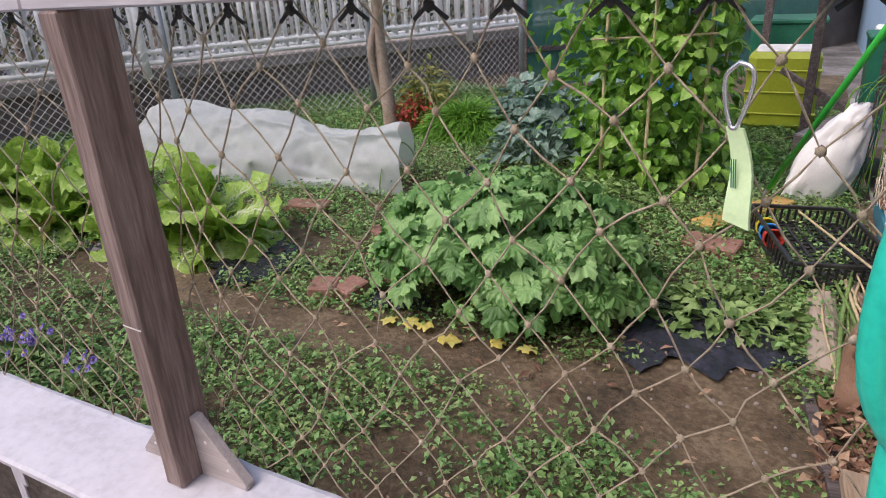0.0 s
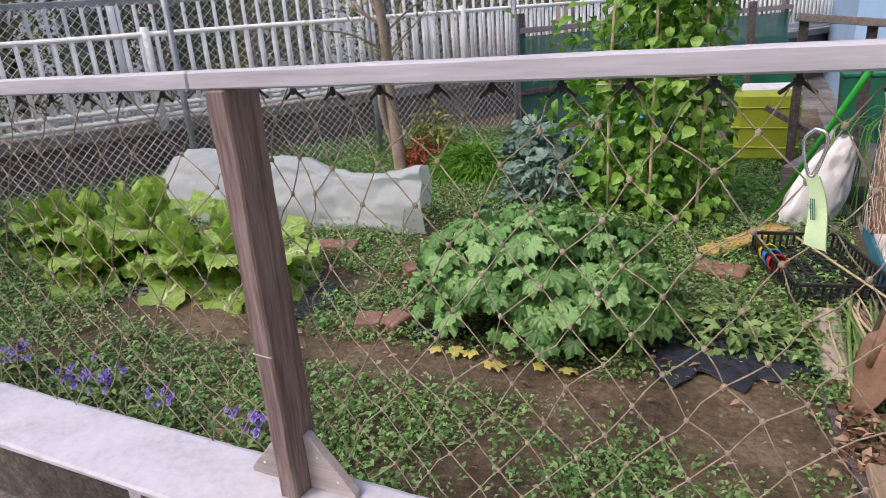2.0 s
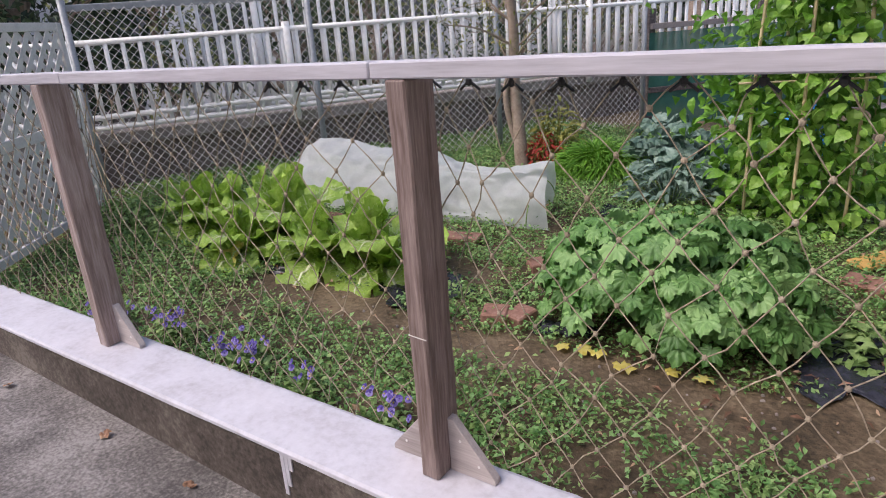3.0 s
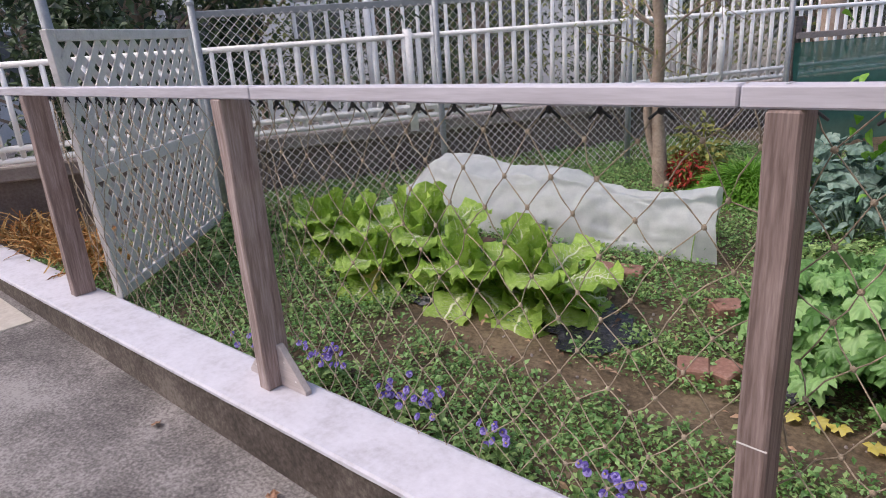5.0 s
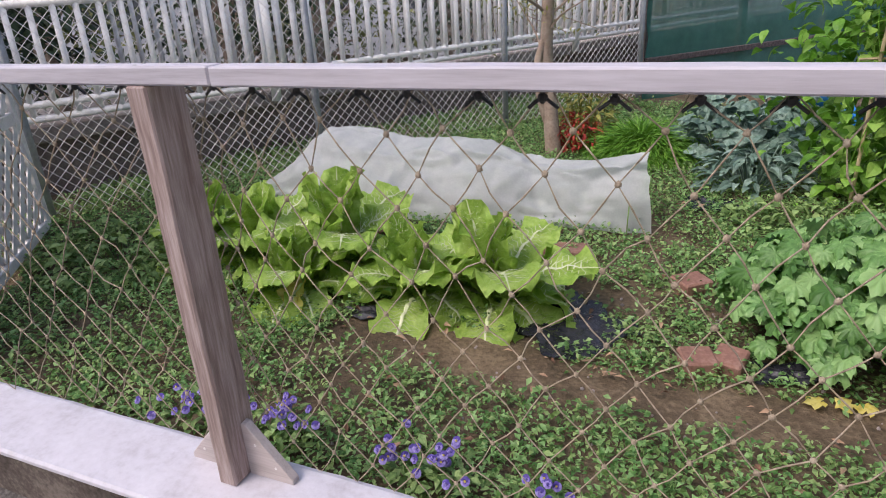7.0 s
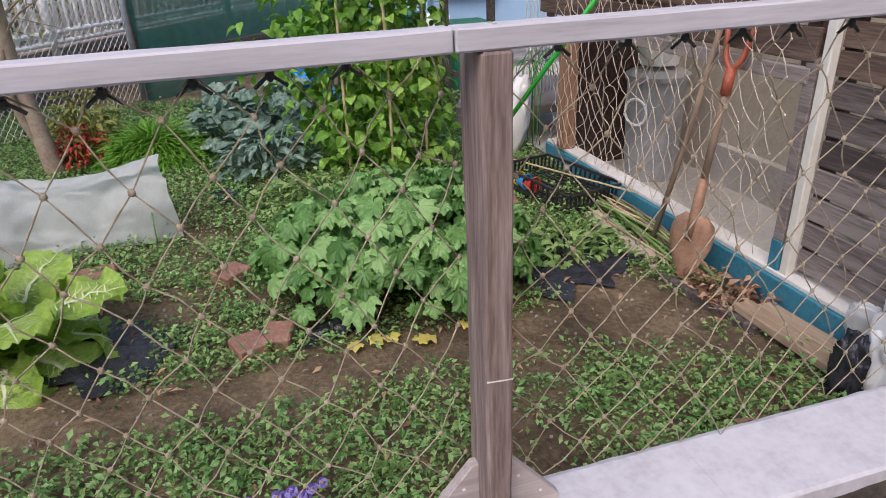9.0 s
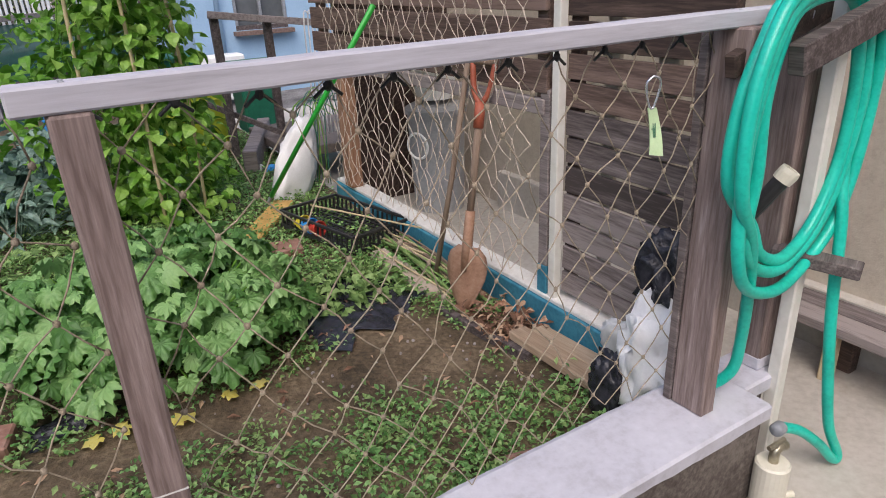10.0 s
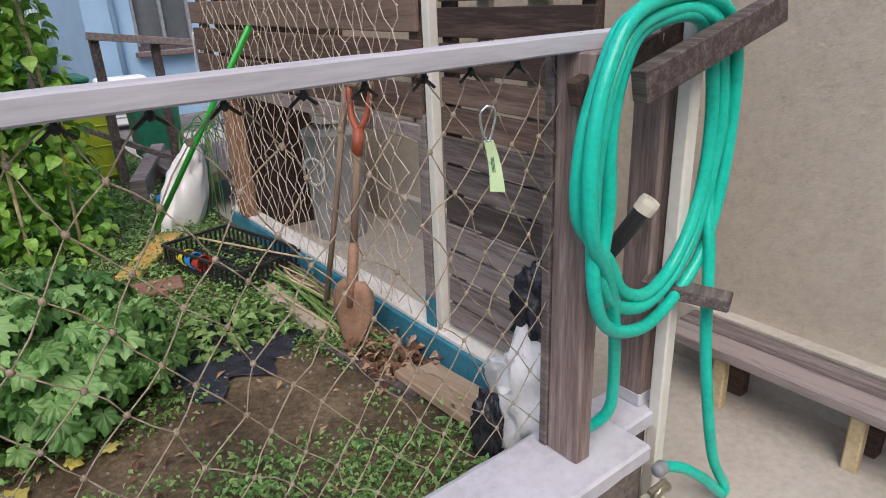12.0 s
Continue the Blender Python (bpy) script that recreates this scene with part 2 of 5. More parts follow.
def block(sx, sy, sz, bev=0.003, wobble=0.0, cuts=0, axis=0):
    """A box with rounded edges, centred; cut along an axis and bent a little where it is worn."""
    bm = bmesh.new()
    bmesh.ops.create_cube(bm, size=1.0)
    bmesh.ops.scale(bm, vec=(sx, sy, sz), verts=bm.verts)
    if cuts:
        es = [e for e in bm.edges if abs((e.verts[0].co - e.verts[1].co)[axis]) > 1e-6]
        bmesh.ops.subdivide_edges(bm, edges=es, cuts=cuts)
    if bev:
        sharp = [e for e in bm.edges if len(e.link_faces) == 2 and e.calc_face_angle() > 0.5]
        bmesh.ops.bevel(bm, geom=sharp, offset=bev, segments=1, affect="EDGES")
    if wobble:
        for v in bm.verts:
            v.co += noise.noise_vector(v.co * 9.0 + Vector((sx * 7, sy * 5, sz * 3))) * wobble
    return bm


def tube(bag, pts, r, n=6, closed=False):
    """A round rod along points; r is a number or one per point."""
    P = np.asarray(pts, float)
    k = len(P)
    rr = np.full(k, r) if np.isscalar(r) else np.asarray(r, float)
    T = np.gradient(P, axis=0) if not closed else np.roll(P, -1, 0) - np.roll(P, 1, 0)
    T /= np.linalg.norm(T, axis=1)[:, None] + 1e-12
    up = np.array([0.0, 0.0, 1.0]) if abs(T[0, 2]) < 0.9 else np.array([1.0, 0.0, 0.0])
    A = np.zeros_like(P)
    a = np.cross(T[0], up)
    for i in range(k):
        a = a - T[i] * (a @ T[i])
        a /= np.linalg.norm(a) + 1e-12
        A[i] = a
    B = np.cross(T, A)
    ang = np.linspace(0, 2 * np.pi, n, endpoint=False)
    V = P[:, None, :] + rr[:, None, None] * (np.cos(ang)[None, :, None] * A[:, None, :] + np.sin(ang)[None, :, None] * B[:, None, :])
    F = []
    for i in range(k if closed else k - 1):
        j = (i + 1) % k
        for c in range(n):
            d = (c + 1) % n
            F.append([i * n + c, i * n + d, j * n + d, j * n + c])
    if not closed:
        F += [list(range(n))[::-1], [(k - 1) * n + c for c in range(n)]]
    bag.add(V.reshape(-1, 3), F)
    return bag


def spline(pts, k=8):
    """A smooth line through points."""
    P = np.asarray(pts, float)
    Q = np.vstack([2 * P[0] - P[1], P, 2 * P[-1] - P[-2]])
    out = []
    for i in range(1, len(Q) - 2):
        for u in np.linspace(0, 1, k, endpoint=False):
            a, b, c, d = Q[i - 1], Q[i], Q[i + 1], Q[i + 2]
            out.append(0.5 * (2 * b + (c - a) * u + (2 * a - 5 * b + 4 * c - d) * u * u + (3 * b - a - 3 * c + d) * u ** 3))
    out.append(P[-1])
    return np.array(out)


def lathe(bag, prof, n=20, centre=(0, 0, 0)):
    """A turned body from (radius, height) pairs."""
    ang = np.linspace(0, 2 * np.pi, n, endpoint=False)
    V = np.array([[r * math.cos(a), r * math.sin(a), z] for r, z in prof for a in ang]) + np.array(centre)
    F = [[i * n + c, i * n + (c + 1) % n, (i + 1) * n + (c + 1) % n, (i + 1) * n + c] for i in range(len(prof) - 1) for c in range(n)]
    bag.add(V, F)
    return bag


def beam(name, a, b, w, h, material, parent=None, label="", bev=0.003, wobble=0.0, cuts=0, roll=0.0):
    """A squared timber from a to b (length along its own x)."""
    a, b = Vector(a), Vector(b)
    d = b - a
    q = d.to_track_quat("X", "Z")
    m = Matrix.Translation((a + b) / 2) @ q.to_matrix().to_4x4() @ Matrix.Rotation(roll, 4, "X")
    return part(name, block(d.length, w, h, bev, wobble, cuts, 0), material, parent, label, m)


def soil_z(x, y):
    return 0.02 - 0.045 * x + 0.02 * (y - 1) + 0.018 * noise.noise(Vector((x * 2.1, y * 2.1, 0.3))) + 0.008 * noise.noise(Vector((x * 9, y * 9, 1.7)))


def road_z(x):
    return 0.03 - 0.035 * (max(-4.0, min(1.5, x)) + 1.5) - 0.05 * max(0.0, min(1.0, (x - 0.5) / 0.5))


RNG = np.random.default_rng(7)


def rot_mats(yaw, pitch, roll):
    """Stacked rotation matrices."""
    cy, sy, cp, sp, cr, sr = np.cos(yaw), np.sin(yaw), np.cos(pitch), np.sin(pitch), np.cos(roll), np.sin(roll)
    k = len(yaw)
    Z, Y, X = np.zeros((k, 3, 3)), np.zeros((k, 3, 3)), np.zeros((k, 3, 3))
    Z[:, 0, 0], Z[:, 0, 1], Z[:, 1, 0], Z[:, 1, 1], Z[:, 2, 2] = cy, -sy, sy, cy, 1
    Y[:, 0, 0], Y[:, 0, 2], Y[:, 2, 0], Y[:, 2, 2], Y[:, 1, 1] = cp, sp, -sp, cp, 1
    X[:, 1, 1], X[:, 1, 2], X[:, 2, 1], X[:, 2, 2], X[:, 0, 0] = cr, -sr, sr, cr, 1
    return Z @ Y @ X


def scatter(bag, tmpl, pos, yaw, pitch, roll, size):
    """Many copies of a small leaf template in one mesh."""
    tv, tf = tmpl
    tv = np.asarray(tv, float)
    R = rot_mats(np.asarray(yaw), np.asarray(pitch), np.asarray(roll))
    size = np.asarray(size)
    V = np.einsum("kij,nj->kni", R, tv) * (size[:, None, None] if size.ndim == 1 else size[:, None, :]) + np.asarray(pos)[:, None, :]
    k, n = len(V), len(tv)
    F = []
    for i in range(k):
        o = i * n
        F.extend([[q + o for q in f] for f in tf])
    bag.add(V.reshape(-1, 3), F)
    return bag


def leaf(n=4, width=0.5, point=1.0, fold=0.12, curl=0.25, wave=0.0):
    """A leaf along +x, length 1, folded at its rib, bent down at its tip."""
    V, F = [], []
    for i in range(n + 1):
        t = i / n
        w = width * 0.5 * math.sin(math.pi * min(1, t ** 0.75 * 0.97 + 0.03)) ** point if 0 < i < n else 0.02
        z = 0.18 * math.sin(t * 2.2) - curl * t * t
        wv = wave * math.sin(t * 17)
        V += [(t, -w, z + fold * w * 2 + wv), (t, 0, z), (t, w, z + fold * w * 2 - wv)]
    for i in range(n):
        a, b = 3 * i, 3 * (i + 1)
        F += [[a, a + 1, b + 1, b], [a + 1, a + 2, b + 2, b + 1]]
    return V, F


def round_leaf(lobes=5, depth=0.25, k=18, cup=0.15, droop=0.25):
    """A rounded, lobed leaf lying in xy about its stalk, radius about 1, stalk notch at -x."""
    V, F = [(0, 0, 0)], []
    for i in range(k):
        a = -math.pi + 0.18 + (2 * math.pi - 0.36) * i / (k - 1)
        r = 1 - depth * (0.5 + 0.5 * math.cos(a * lobes + math.pi)) + 0.05 * math.sin(i * 2.4)
        V.append((0.55 * r * math.cos(a) + 0.25 * r, 0.62 * r * math.sin(a), cup * 0.5 - droop * r * r * 0.5 + 0.09 * math.sin(a * lobes * 2)))
        W = 0.55
        V.append((V[-1][0] * W, V[-1][1] * W, cup * 0.55 - droop * 0.1 + 0.03 * math.cos(a * lobes)))
    for i in range(k - 1):
        o, n_ = 1 + 2 * i, 3 + 2 * i
        F += [[0, o + 1, n_ + 1], [o + 1, o, n_, n_ + 1]]
    return V, F


# ---- ground ----
def grid_sheet(name, xs, ys, zf, material, label, category):
    V = [(x, y, zf(x, y)) for y in ys for x in xs]
    nx = len(xs)
    F = [[j * nx + i, j * nx + i + 1, (j + 1) * nx + i + 1, (j + 1) * nx + i] for j in range(len(ys) - 1) for i in range(nx - 1)]
    ob = part(name, Bag().add(V, F), material, smooth=True)
    return tagged(ob, label, category, kind="structure")


CHAIN0, CHAIND = Vector((-3.45, 1.19, 0)), Vector((0.55, 0.835, 0))
FAR0, FARD = Vector((-3.017, 2.52, 0)), Vector((0.497, 0.868, 0))

far_edge = [-60, -30, -15, -8]
grid_sheet("ground", far_edge + list(np.linspace(-6, 1.5, 16)) + [3, 6, 15, 40, 90], [-60, -20, -6, -2, -0.04], lambda x, y: road_z(x), M_ASPHALT, "grey weathered asphalt road along the kerb", "road")
grid_sheet("ground_beyond", [-90, -40, -12, -6, 0, 3, 8, 20, 60, 120], [0.0, 6.0, 12, 30, 80, 160], lambda x, y: -0.14, M_ASPHALT, "grey asphalt beyond the garden", "road")
grid_sheet("soil", list(np.linspace(-5.2, 1.31, 110)), list(np.linspace(0.09, 6.2, 104)), soil_z, M_SOIL, "damp brown garden soil with small stones", "soil")
grid_sheet("courtyard_floor", list(np.linspace(1.18, 6.0, 12)), list(np.linspace(-3, 6.0, 20)), lambda x, y: -0.092 + 0.003 * math.sin(3 * x + y), M_CONC, "pale stained concrete yard floor", "floor")
pad = part("concrete_pad", block(1.6, 1.0, 0.03, 0.004), M_CONC, m=pose(-3.75, -0.62, 0.1, 0, 2, 0))
tagged(pad, "pale concrete slab in the road beside the kerb", "concrete slab", kind="structure")

# ---- kerb ----
KX0, KX1 = -7.0, 1.24
kerb = part("kerb", block(KX1 - KX0 - 0.02, 0.188, 0.49, 0.004, 0.002, 30, 0), M_KERB, m=pose((KX0 + KX1) / 2, 0.01, -0.075))
tagged(kerb, "dark stained concrete kerb wall", "kerb", kind="structure")


def painted_cap(x0, x1, thick, seed):
    """Paint and mortar on the kerb's top, with an uneven lower lip in front."""
    n = int((x1 - x0) / 0.03)
    V, F = [], []
    for i in range(n + 1):
        x = x0 + (x1 - x0) * i / n
        w = noise.noise(Vector((x * 3, seed, 0)))
        e = noise.noise(Vector((x * 17, seed, 4)))
        lip = thick * (1 + 0.25 * w + 0.2 * e)
        V += [(x, -0.0935 + 0.0015 * e, 0.2 - lip), (x, -0.093 + 0.002 * w, 0.193), (x, -0.086 + 0.003 * w, 0.1985 + 0.0012 * e), (x, -0.02, 0.2 + 0.0008 * w), (x, 0.1, 0.199 + 0.001 * e), (x, 0.113 + 0.004 * e, 0.193), (x, 0.113 + 0.004 * e, 0.165)]
    for i in range(n):
        for j in range(6):
            F.append([i * 7 + j, i * 7 + 7 + j, i * 7 + 8 + j, i * 7 + 1 + j])
    for i in (0, n):
        F.append([i * 7 + j for j in (range(7) if i else range(6, -1, -1))])
    ob = part("kerb_cap", Bag().add(V, F), M_KERBPAINT)
    return tagged(ob, "white-painted kerb top, chipped at its edges", "kerb", "kerb caps", "structure")


painted_cap(KX0, 0.42, 0.016, 1.0)
painted_cap(0.4205, 1.245, 0.04, 2.0)

cap = part("kerb_cap", block(0.15, 0.13, 0.046, 0.006, 0.0012), M_KERBPAINT, m=pose(1.323, 0.045, 0.1755))
tagged(part("kerb_stub", block(0.12, 0.1, 0.25, 0.004), M_KERB, m=pose(1.31, 0.055, 0.028)), "dark concrete end of the kerb wall", "kerb", kind="structure")
tagged(cap, "white-painted kerb end under the yard post", "kerb", "kerb caps", "structure")

for k, (dx, h) in enumerate(((-0.008, 0.13), (0.006, 0.1), (0.02, 0.05))):
    drip = part("paint_drip", block(0.013, 0.004, h, 0.0005, 0.001, 5, 2), M_KERBPAINT, m=pose(-0.4 + dx, -0.0855, 0.188 - h / 2))
    tagged(drip, "white paint drip on the dark kerb", "paint drip", "paint drips", "structure")

# ---- front fence ----
POSTS = [-4.15, -2.76, -1.36, -0.0195]


def gusset(side):
    bm = bmesh.new()
    w, h, t = 0.115, 0.135, 0.022
    pts = [(0, 0), (w, 0), (w, 0.012), (0.012, h), (0, h)]
    lo = [bm.verts.new((side * x, -t / 2, z)) for x, z in pts]
    hi = [bm.verts.new((side * x, t / 2, z)) for x, z in pts]
    bm.faces.new(lo[::-1]), bm.faces.new(hi)
    for i in range(5):
        j = (i + 1) % 5
        bm.faces.new((lo[i], lo[j], hi[j], hi[i]))
    bmesh.ops.recalc_face_normals(bm, faces=bm.faces)
    bmesh.ops.bevel(bm, geom=list(bm.edges), offset=0.0018, segments=1, affect="EDGES")
    return bm


def screw():
    return lathe(Bag(), [(0.0001, 0.0012), (0.003, 0.001), (0.0036, 0.0)], 10)


def fence_post(x, gussets=(1, -1)):
    p = thing("fence_post", "weathered brown timber fence post" + (" with plywood gussets" if gussets else "") + " on the white kerb", "fence post", pose(x, 0.045, 0.2), "front fence posts")
    part("post", block(0.045, 0.09, 0.85, 0.004, 0.0022, 16, 2), M_POST, p, m=pose(0, 0, 0.425))
    for s in gussets:
        g = part("gusset", gusset(s), M_RAIL2, p, "greyed plywood gusset", m=pose(s * 0.0228, 0.012, 0))
        for k, (sx, sz) in enumerate(((0.03, 0.085), (0.075, 0.035))):
            part("screw", screw(), M_ZINC, g, m=pose(s * sx, -0.011, sz, 90))
    return p


M_RAIL2 = wood("grey_gusset_ply", [(0.3, 0.26, 0.25), (0.42, 0.37, 0.36), (0.52, 0.47, 0.46)], 0, bump=0.3)
for x in POSTS:
    made = fence_post(x, (1, -1) if x > -2 else ())
part("paint_mark", block(0.044, 0.0016, 0.0025, 0), M_LEDGE, made, "thin white paint mark", m=pose(0, -0.0457, 0.344, 0, 4, 0))

rail_x = [-7.0, -4.15, -1.2, -0.075, 1.262]
for i in range(4):
    a, b = rail_x[i] + 0.001, rail_x[i + 1] - 0.001
    r = thing("top_rail", "pale grey painted timber top rail, weathered", "fence rail", pose((a + b) / 2, 0.02, 1.0655), "front fence rails")
    part("board", block(b - a, 0.04, 0.031, 0.003, 0.0015, 14, 0), M_RAIL, r)
    for px in [p for p in POSTS + [1.083] if a < p + 0.03 < b]:
        for dy in (-0.009, 0.01):
            part("nail", lathe(Bag(), [(0.0001, 0.0012), (0.0028, 0.001), (0.0034, 0.0)], 10), M_ZPOST, r, m=pose(px - (a + b) / 2, dy, 0.0157))


# ---- end post, yard post, hooks ----
end_post = thing("end_post", "brown weathered timber end post on the white kerb", "fence post", pose(1.092, 0.012, 0.2))
part("post", block(0.045, 0.085, 0.852, 0.004, 0.0015, 12, 2), M_POST, end_post, m=pose(0, 0, 0.426))
part("batten", block(0.03, 0.022, 0.85, 0.003, 0.001, 8, 2), M_PLANKG, end_post, "greyed batten holding the net", m=pose(-0.012, 0.055, 0.425))

yard_post = thing("yard_post", "dark brown timber post at the kerb's end", "post", pose(1.375, 0.05, 0.2))
part("post", block(0.068, 0.075, 0.86, 0.004, 0.0015, 10, 2), M_POST, yard_post, m=pose(0, 0, 0.43))
part("painted_foot", block(0.072, 0.079, 0.035, 0.003), M_KERBPAINT, yard_post, "white paint on the post's foot", m=pose(0, 0, 0.017))

cream_pole = part("cream_pole", block(0.034, 0.034, 1.5, 0.004), M_CREAMPOLE, m=pose(1.372, -0.022, 0.645))
tagged(cream_pole, "cream-painted square pole standing on the yard floor", "pole")

rail_end = thing("rail_end_block", "grey chamfered timber end of the top rail", "fence rail", pose(0, 0, 0))
bm = block(0.05, 0.042, 0.031, 0.008)
part("end_piece", bm, M_RAIL, rail_end, m=pose(1.287, 0.02, 1.062, 0, 16, 0))
beam("hook_board", (1.04, -0.012, 0.985), (1.4, 0.02, 1.075), 0.024, 0.045, M_PLANK, rail_end, "dark diagonal board under the rail")

hook_arm = thing("hose_hook", "dark weathered boards forming a hose hook on the post", "hose hook", pose(0, 0, 0))
beam("arm", (1.115, -0.09, 0.995), (1.56, -0.085, 1.1), 0.034, 0.058, M_PLANKG, hook_arm, "dark weathered arm board", wobble=0.001, cuts=6)
beam("peg", (1.33, 0.02, 0.535), (1.4, -0.15, 0.522), 0.05, 0.03, M_PLANKG, hook_arm, "greyed timber peg")


# ---- hose ----
hose = thing("garden_hose", "turquoise rubber garden hose, coiled and hung on the post", "garden hose", pose(0, 0, 0))


def coil():
    """Hanging turns of one hose, and its two tails, as one line."""
    rng = np.random.default_rng(3)
    pts = [(1.12, 0.045, 0.222), (1.165, 0.01, 0.235), (1.19, -0.015, 0.28), (1.18, -0.03, 0.37), (1.13, -0.06, 0.53), (1.07, -0.085, 0.66)]
    turns = ((0.993, 1.5, 0.505, 1.135), (1.03, 1.455, 0.55, 1.11), (1.07, 1.425, 0.57, 1.1), (1.01, 1.475, 0.535, 1.12))
    n = 14
    for k, (xl, xr, low, top) in enumerate(turns):
        cx, w, cz, hz = (xl + xr) / 2, (xr - xl) / 2, (low + top) / 2, (top - low) / 2
        for i in range(n if k < 3 else 9):
            a = math.pi + 0.15 - 2 * math.pi * i / n
            x = cx + w * abs(math.cos(a)) ** 0.7 * math.copysign(1, math.cos(a))
            z = cz + hz * abs(math.sin(a)) ** 0.95 * math.copysign(1, math.sin(a))
            y = -0.09 + 0.011 * k + (0.04 - 0.008 * k) * (x - xl) / (xr - xl)
            x -= 0.09 * (0.9 - z) * (x > cx)
            pts.append((x + rng.normal(0, 0.003), y + rng.normal(0, 0.003), z))
    pts += [(1.425, -0.075, 0.6), (1.415, -0.095, 0.42), (1.43, -0.11, 0.25), (1.475, -0.12, 0.06), (1.535, -0.13, -0.055), (1.52, -0.13, -0.07), (1.45, -0.12, 0.005), (1.37, -0.105, 0.075), (1.3, -0.092, 0.11)]
    return spline(pts, 6)


part("hose_line", tube(Bag(), coil(), 0.0132, 12), M_HOSE, hose, smooth=True)
part("hose_coupling", lathe(Bag(), [(0.001, 0), (0.013, 0), (0.017, 0.006), (0.017, 0.03), (0.013, 0.036), (0.001, 0.037)], 16), M_GREYPL, hose, "grey-blue plastic hose coupling", m=pose(1.305, -0.093, 0.11, 0, -82, 8), smooth=True)

tap = thing("standpipe_tap", "cream plastic standpipe with an aged metal tap", "water tap", pose(1.235, -0.125, -0.1))
part("standpipe", lathe(Bag(), [(0.05, 0), (0.05, 0.02), (0.04, 0.024), (0.04, 0.155), (0.036, 0.16), (0.001, 0.16)], 24), M_CREAM, tap, smooth=False)
bagt = Bag()
tube(bagt, spline([(0, 0, 0.155), (0, 0, 0.185), (0.012, 0, 0.196), (0.04, 0, 0.19)], 5), 0.012, 10)
part("tap_body", bagt, M_BRASS, tap, smooth=True)
bagt = Bag()
tube(bagt, [(-0.03, 0, 0.212), (0.03, 0, 0.212)], 0.006, 8)
tube(bagt, [(0, 0, 0.19), (0, 0, 0.214)], 0.006, 8)
part("tap_handle", bagt, M_BRASS, tap)
bagt = Bag()
tube(bagt, [(0.04, -0.02, 0.05), (0.062, -0.03, 0.05)], 0.008, 8)
part("drain_stub", bagt, M_CREAM, tap)

torch = thing("black_tube", "black tube with a cream open end tucked behind the hose", "tube", pose(1.235, -0.03, 0.735, 25, 22, 0))
part("tube_body", lathe(Bag(), [(0.001, -0.2), (0.016, -0.2), (0.018, 0.0), (0.001, 0.001)], 16), M_BLACK, torch, smooth=False)
part("tube_end", lathe(Bag(), [(0.014, 0.0), (0.021, 0.0), (0.022, 0.02), (0.02, 0.03), (0.013, 0.03), (0.012, 0.005)], 16), M_CREAM, torch, "cream open end")

# ---- right boundary: painted footing, pole, plank screens ----
foot = part("teal_footing", block(0.1, 2.62, 0.22, 0.004, 0.002, 20, 1), M_TEAL, m=pose(1.362, 1.37, -0.04))
tagged(foot, "teal-painted low concrete footing along the garden", "footing", kind="structure")
led = part("white_ledge", block(0.085, 2.62, 0.018, 0.003, 0.001, 20, 1), M_LEDGE, m=pose(1.366, 1.37, 0.0795))
tagged(led, "white-painted ledge on the footing", "ledge", kind="structure")
pole = part("white_pole", block(0.032, 0.034, 1.75, 0.003), M_CREAMPOLE, m=pose(1.345, 0.795, 0.96))
tagged(pole, "off-white square pole between the plank screens", "pole")
stud = thing("screen_post", "grey timber post with a teal foot", "post", pose(1.35, 0.845, 0.088))
part("post", block(0.04, 0.045, 0.72, 0.003, 0.001, 8, 2), M_PLANKG, stud, m=pose(0, 0, 0.36))
part("painted_foot", block(0.044, 0.049, 0.11, 0.003), M_TEAL, stud, "teal paint on the foot", m=pose(0, 0, 0.055))
ob = part("corner_post", block(0.075, 0.085, 0.68, 0.005, 0.002, 8, 2), wood("orange_brown_post", [(0.16, 0.075, 0.04), (0.26, 0.125, 0.07), (0.33, 0.2, 0.13)], 2), m=pose(1.34, 2.47, 0.43))
tagged(ob, "orange-brown timber post under the plank screen", "post")

screen = thing("plank_screen", "grey weathered horizontal plank screen with narrow gaps", "plank screen", pose(0, 0, 0))
rng = np.random.default_rng(11)
z = 0.115
while z < 1.75:
    h = 0.078 + rng.uniform(-0.004, 0.006)
    part("plank", block(0.016, 0.56 + rng.uniform(-0.01, 0.01), h, 0.002, 0.002, 6, 1), M_PLANKG if z < 0.75 else M_PLANK, screen, m=pose(1.372 + rng.uniform(-0.003, 0.003), 0.50, z + h / 2, rng.uniform(-0.5, 0.5)))
    z += h + rng.uniform(0.01, 0.016)
for y in (0.25, 0.765):
    part("upright", block(0.03, 0.045, 1.66, 0.003, 0.001, 6, 2), M_PLANK, screen, m=pose(1.396, y, 0.93))
part("blocking", block(0.02, 0.07, 1.5, 0.003), M_STUCCO, screen, "beige strip showing through the gaps", m=pose(1.402, 0.42, 0.87))
part("blocking", block(0.02, 0.05, 1.5, 0.003), M_STUCCO, screen, m=pose(1.402, 0.62, 0.87))

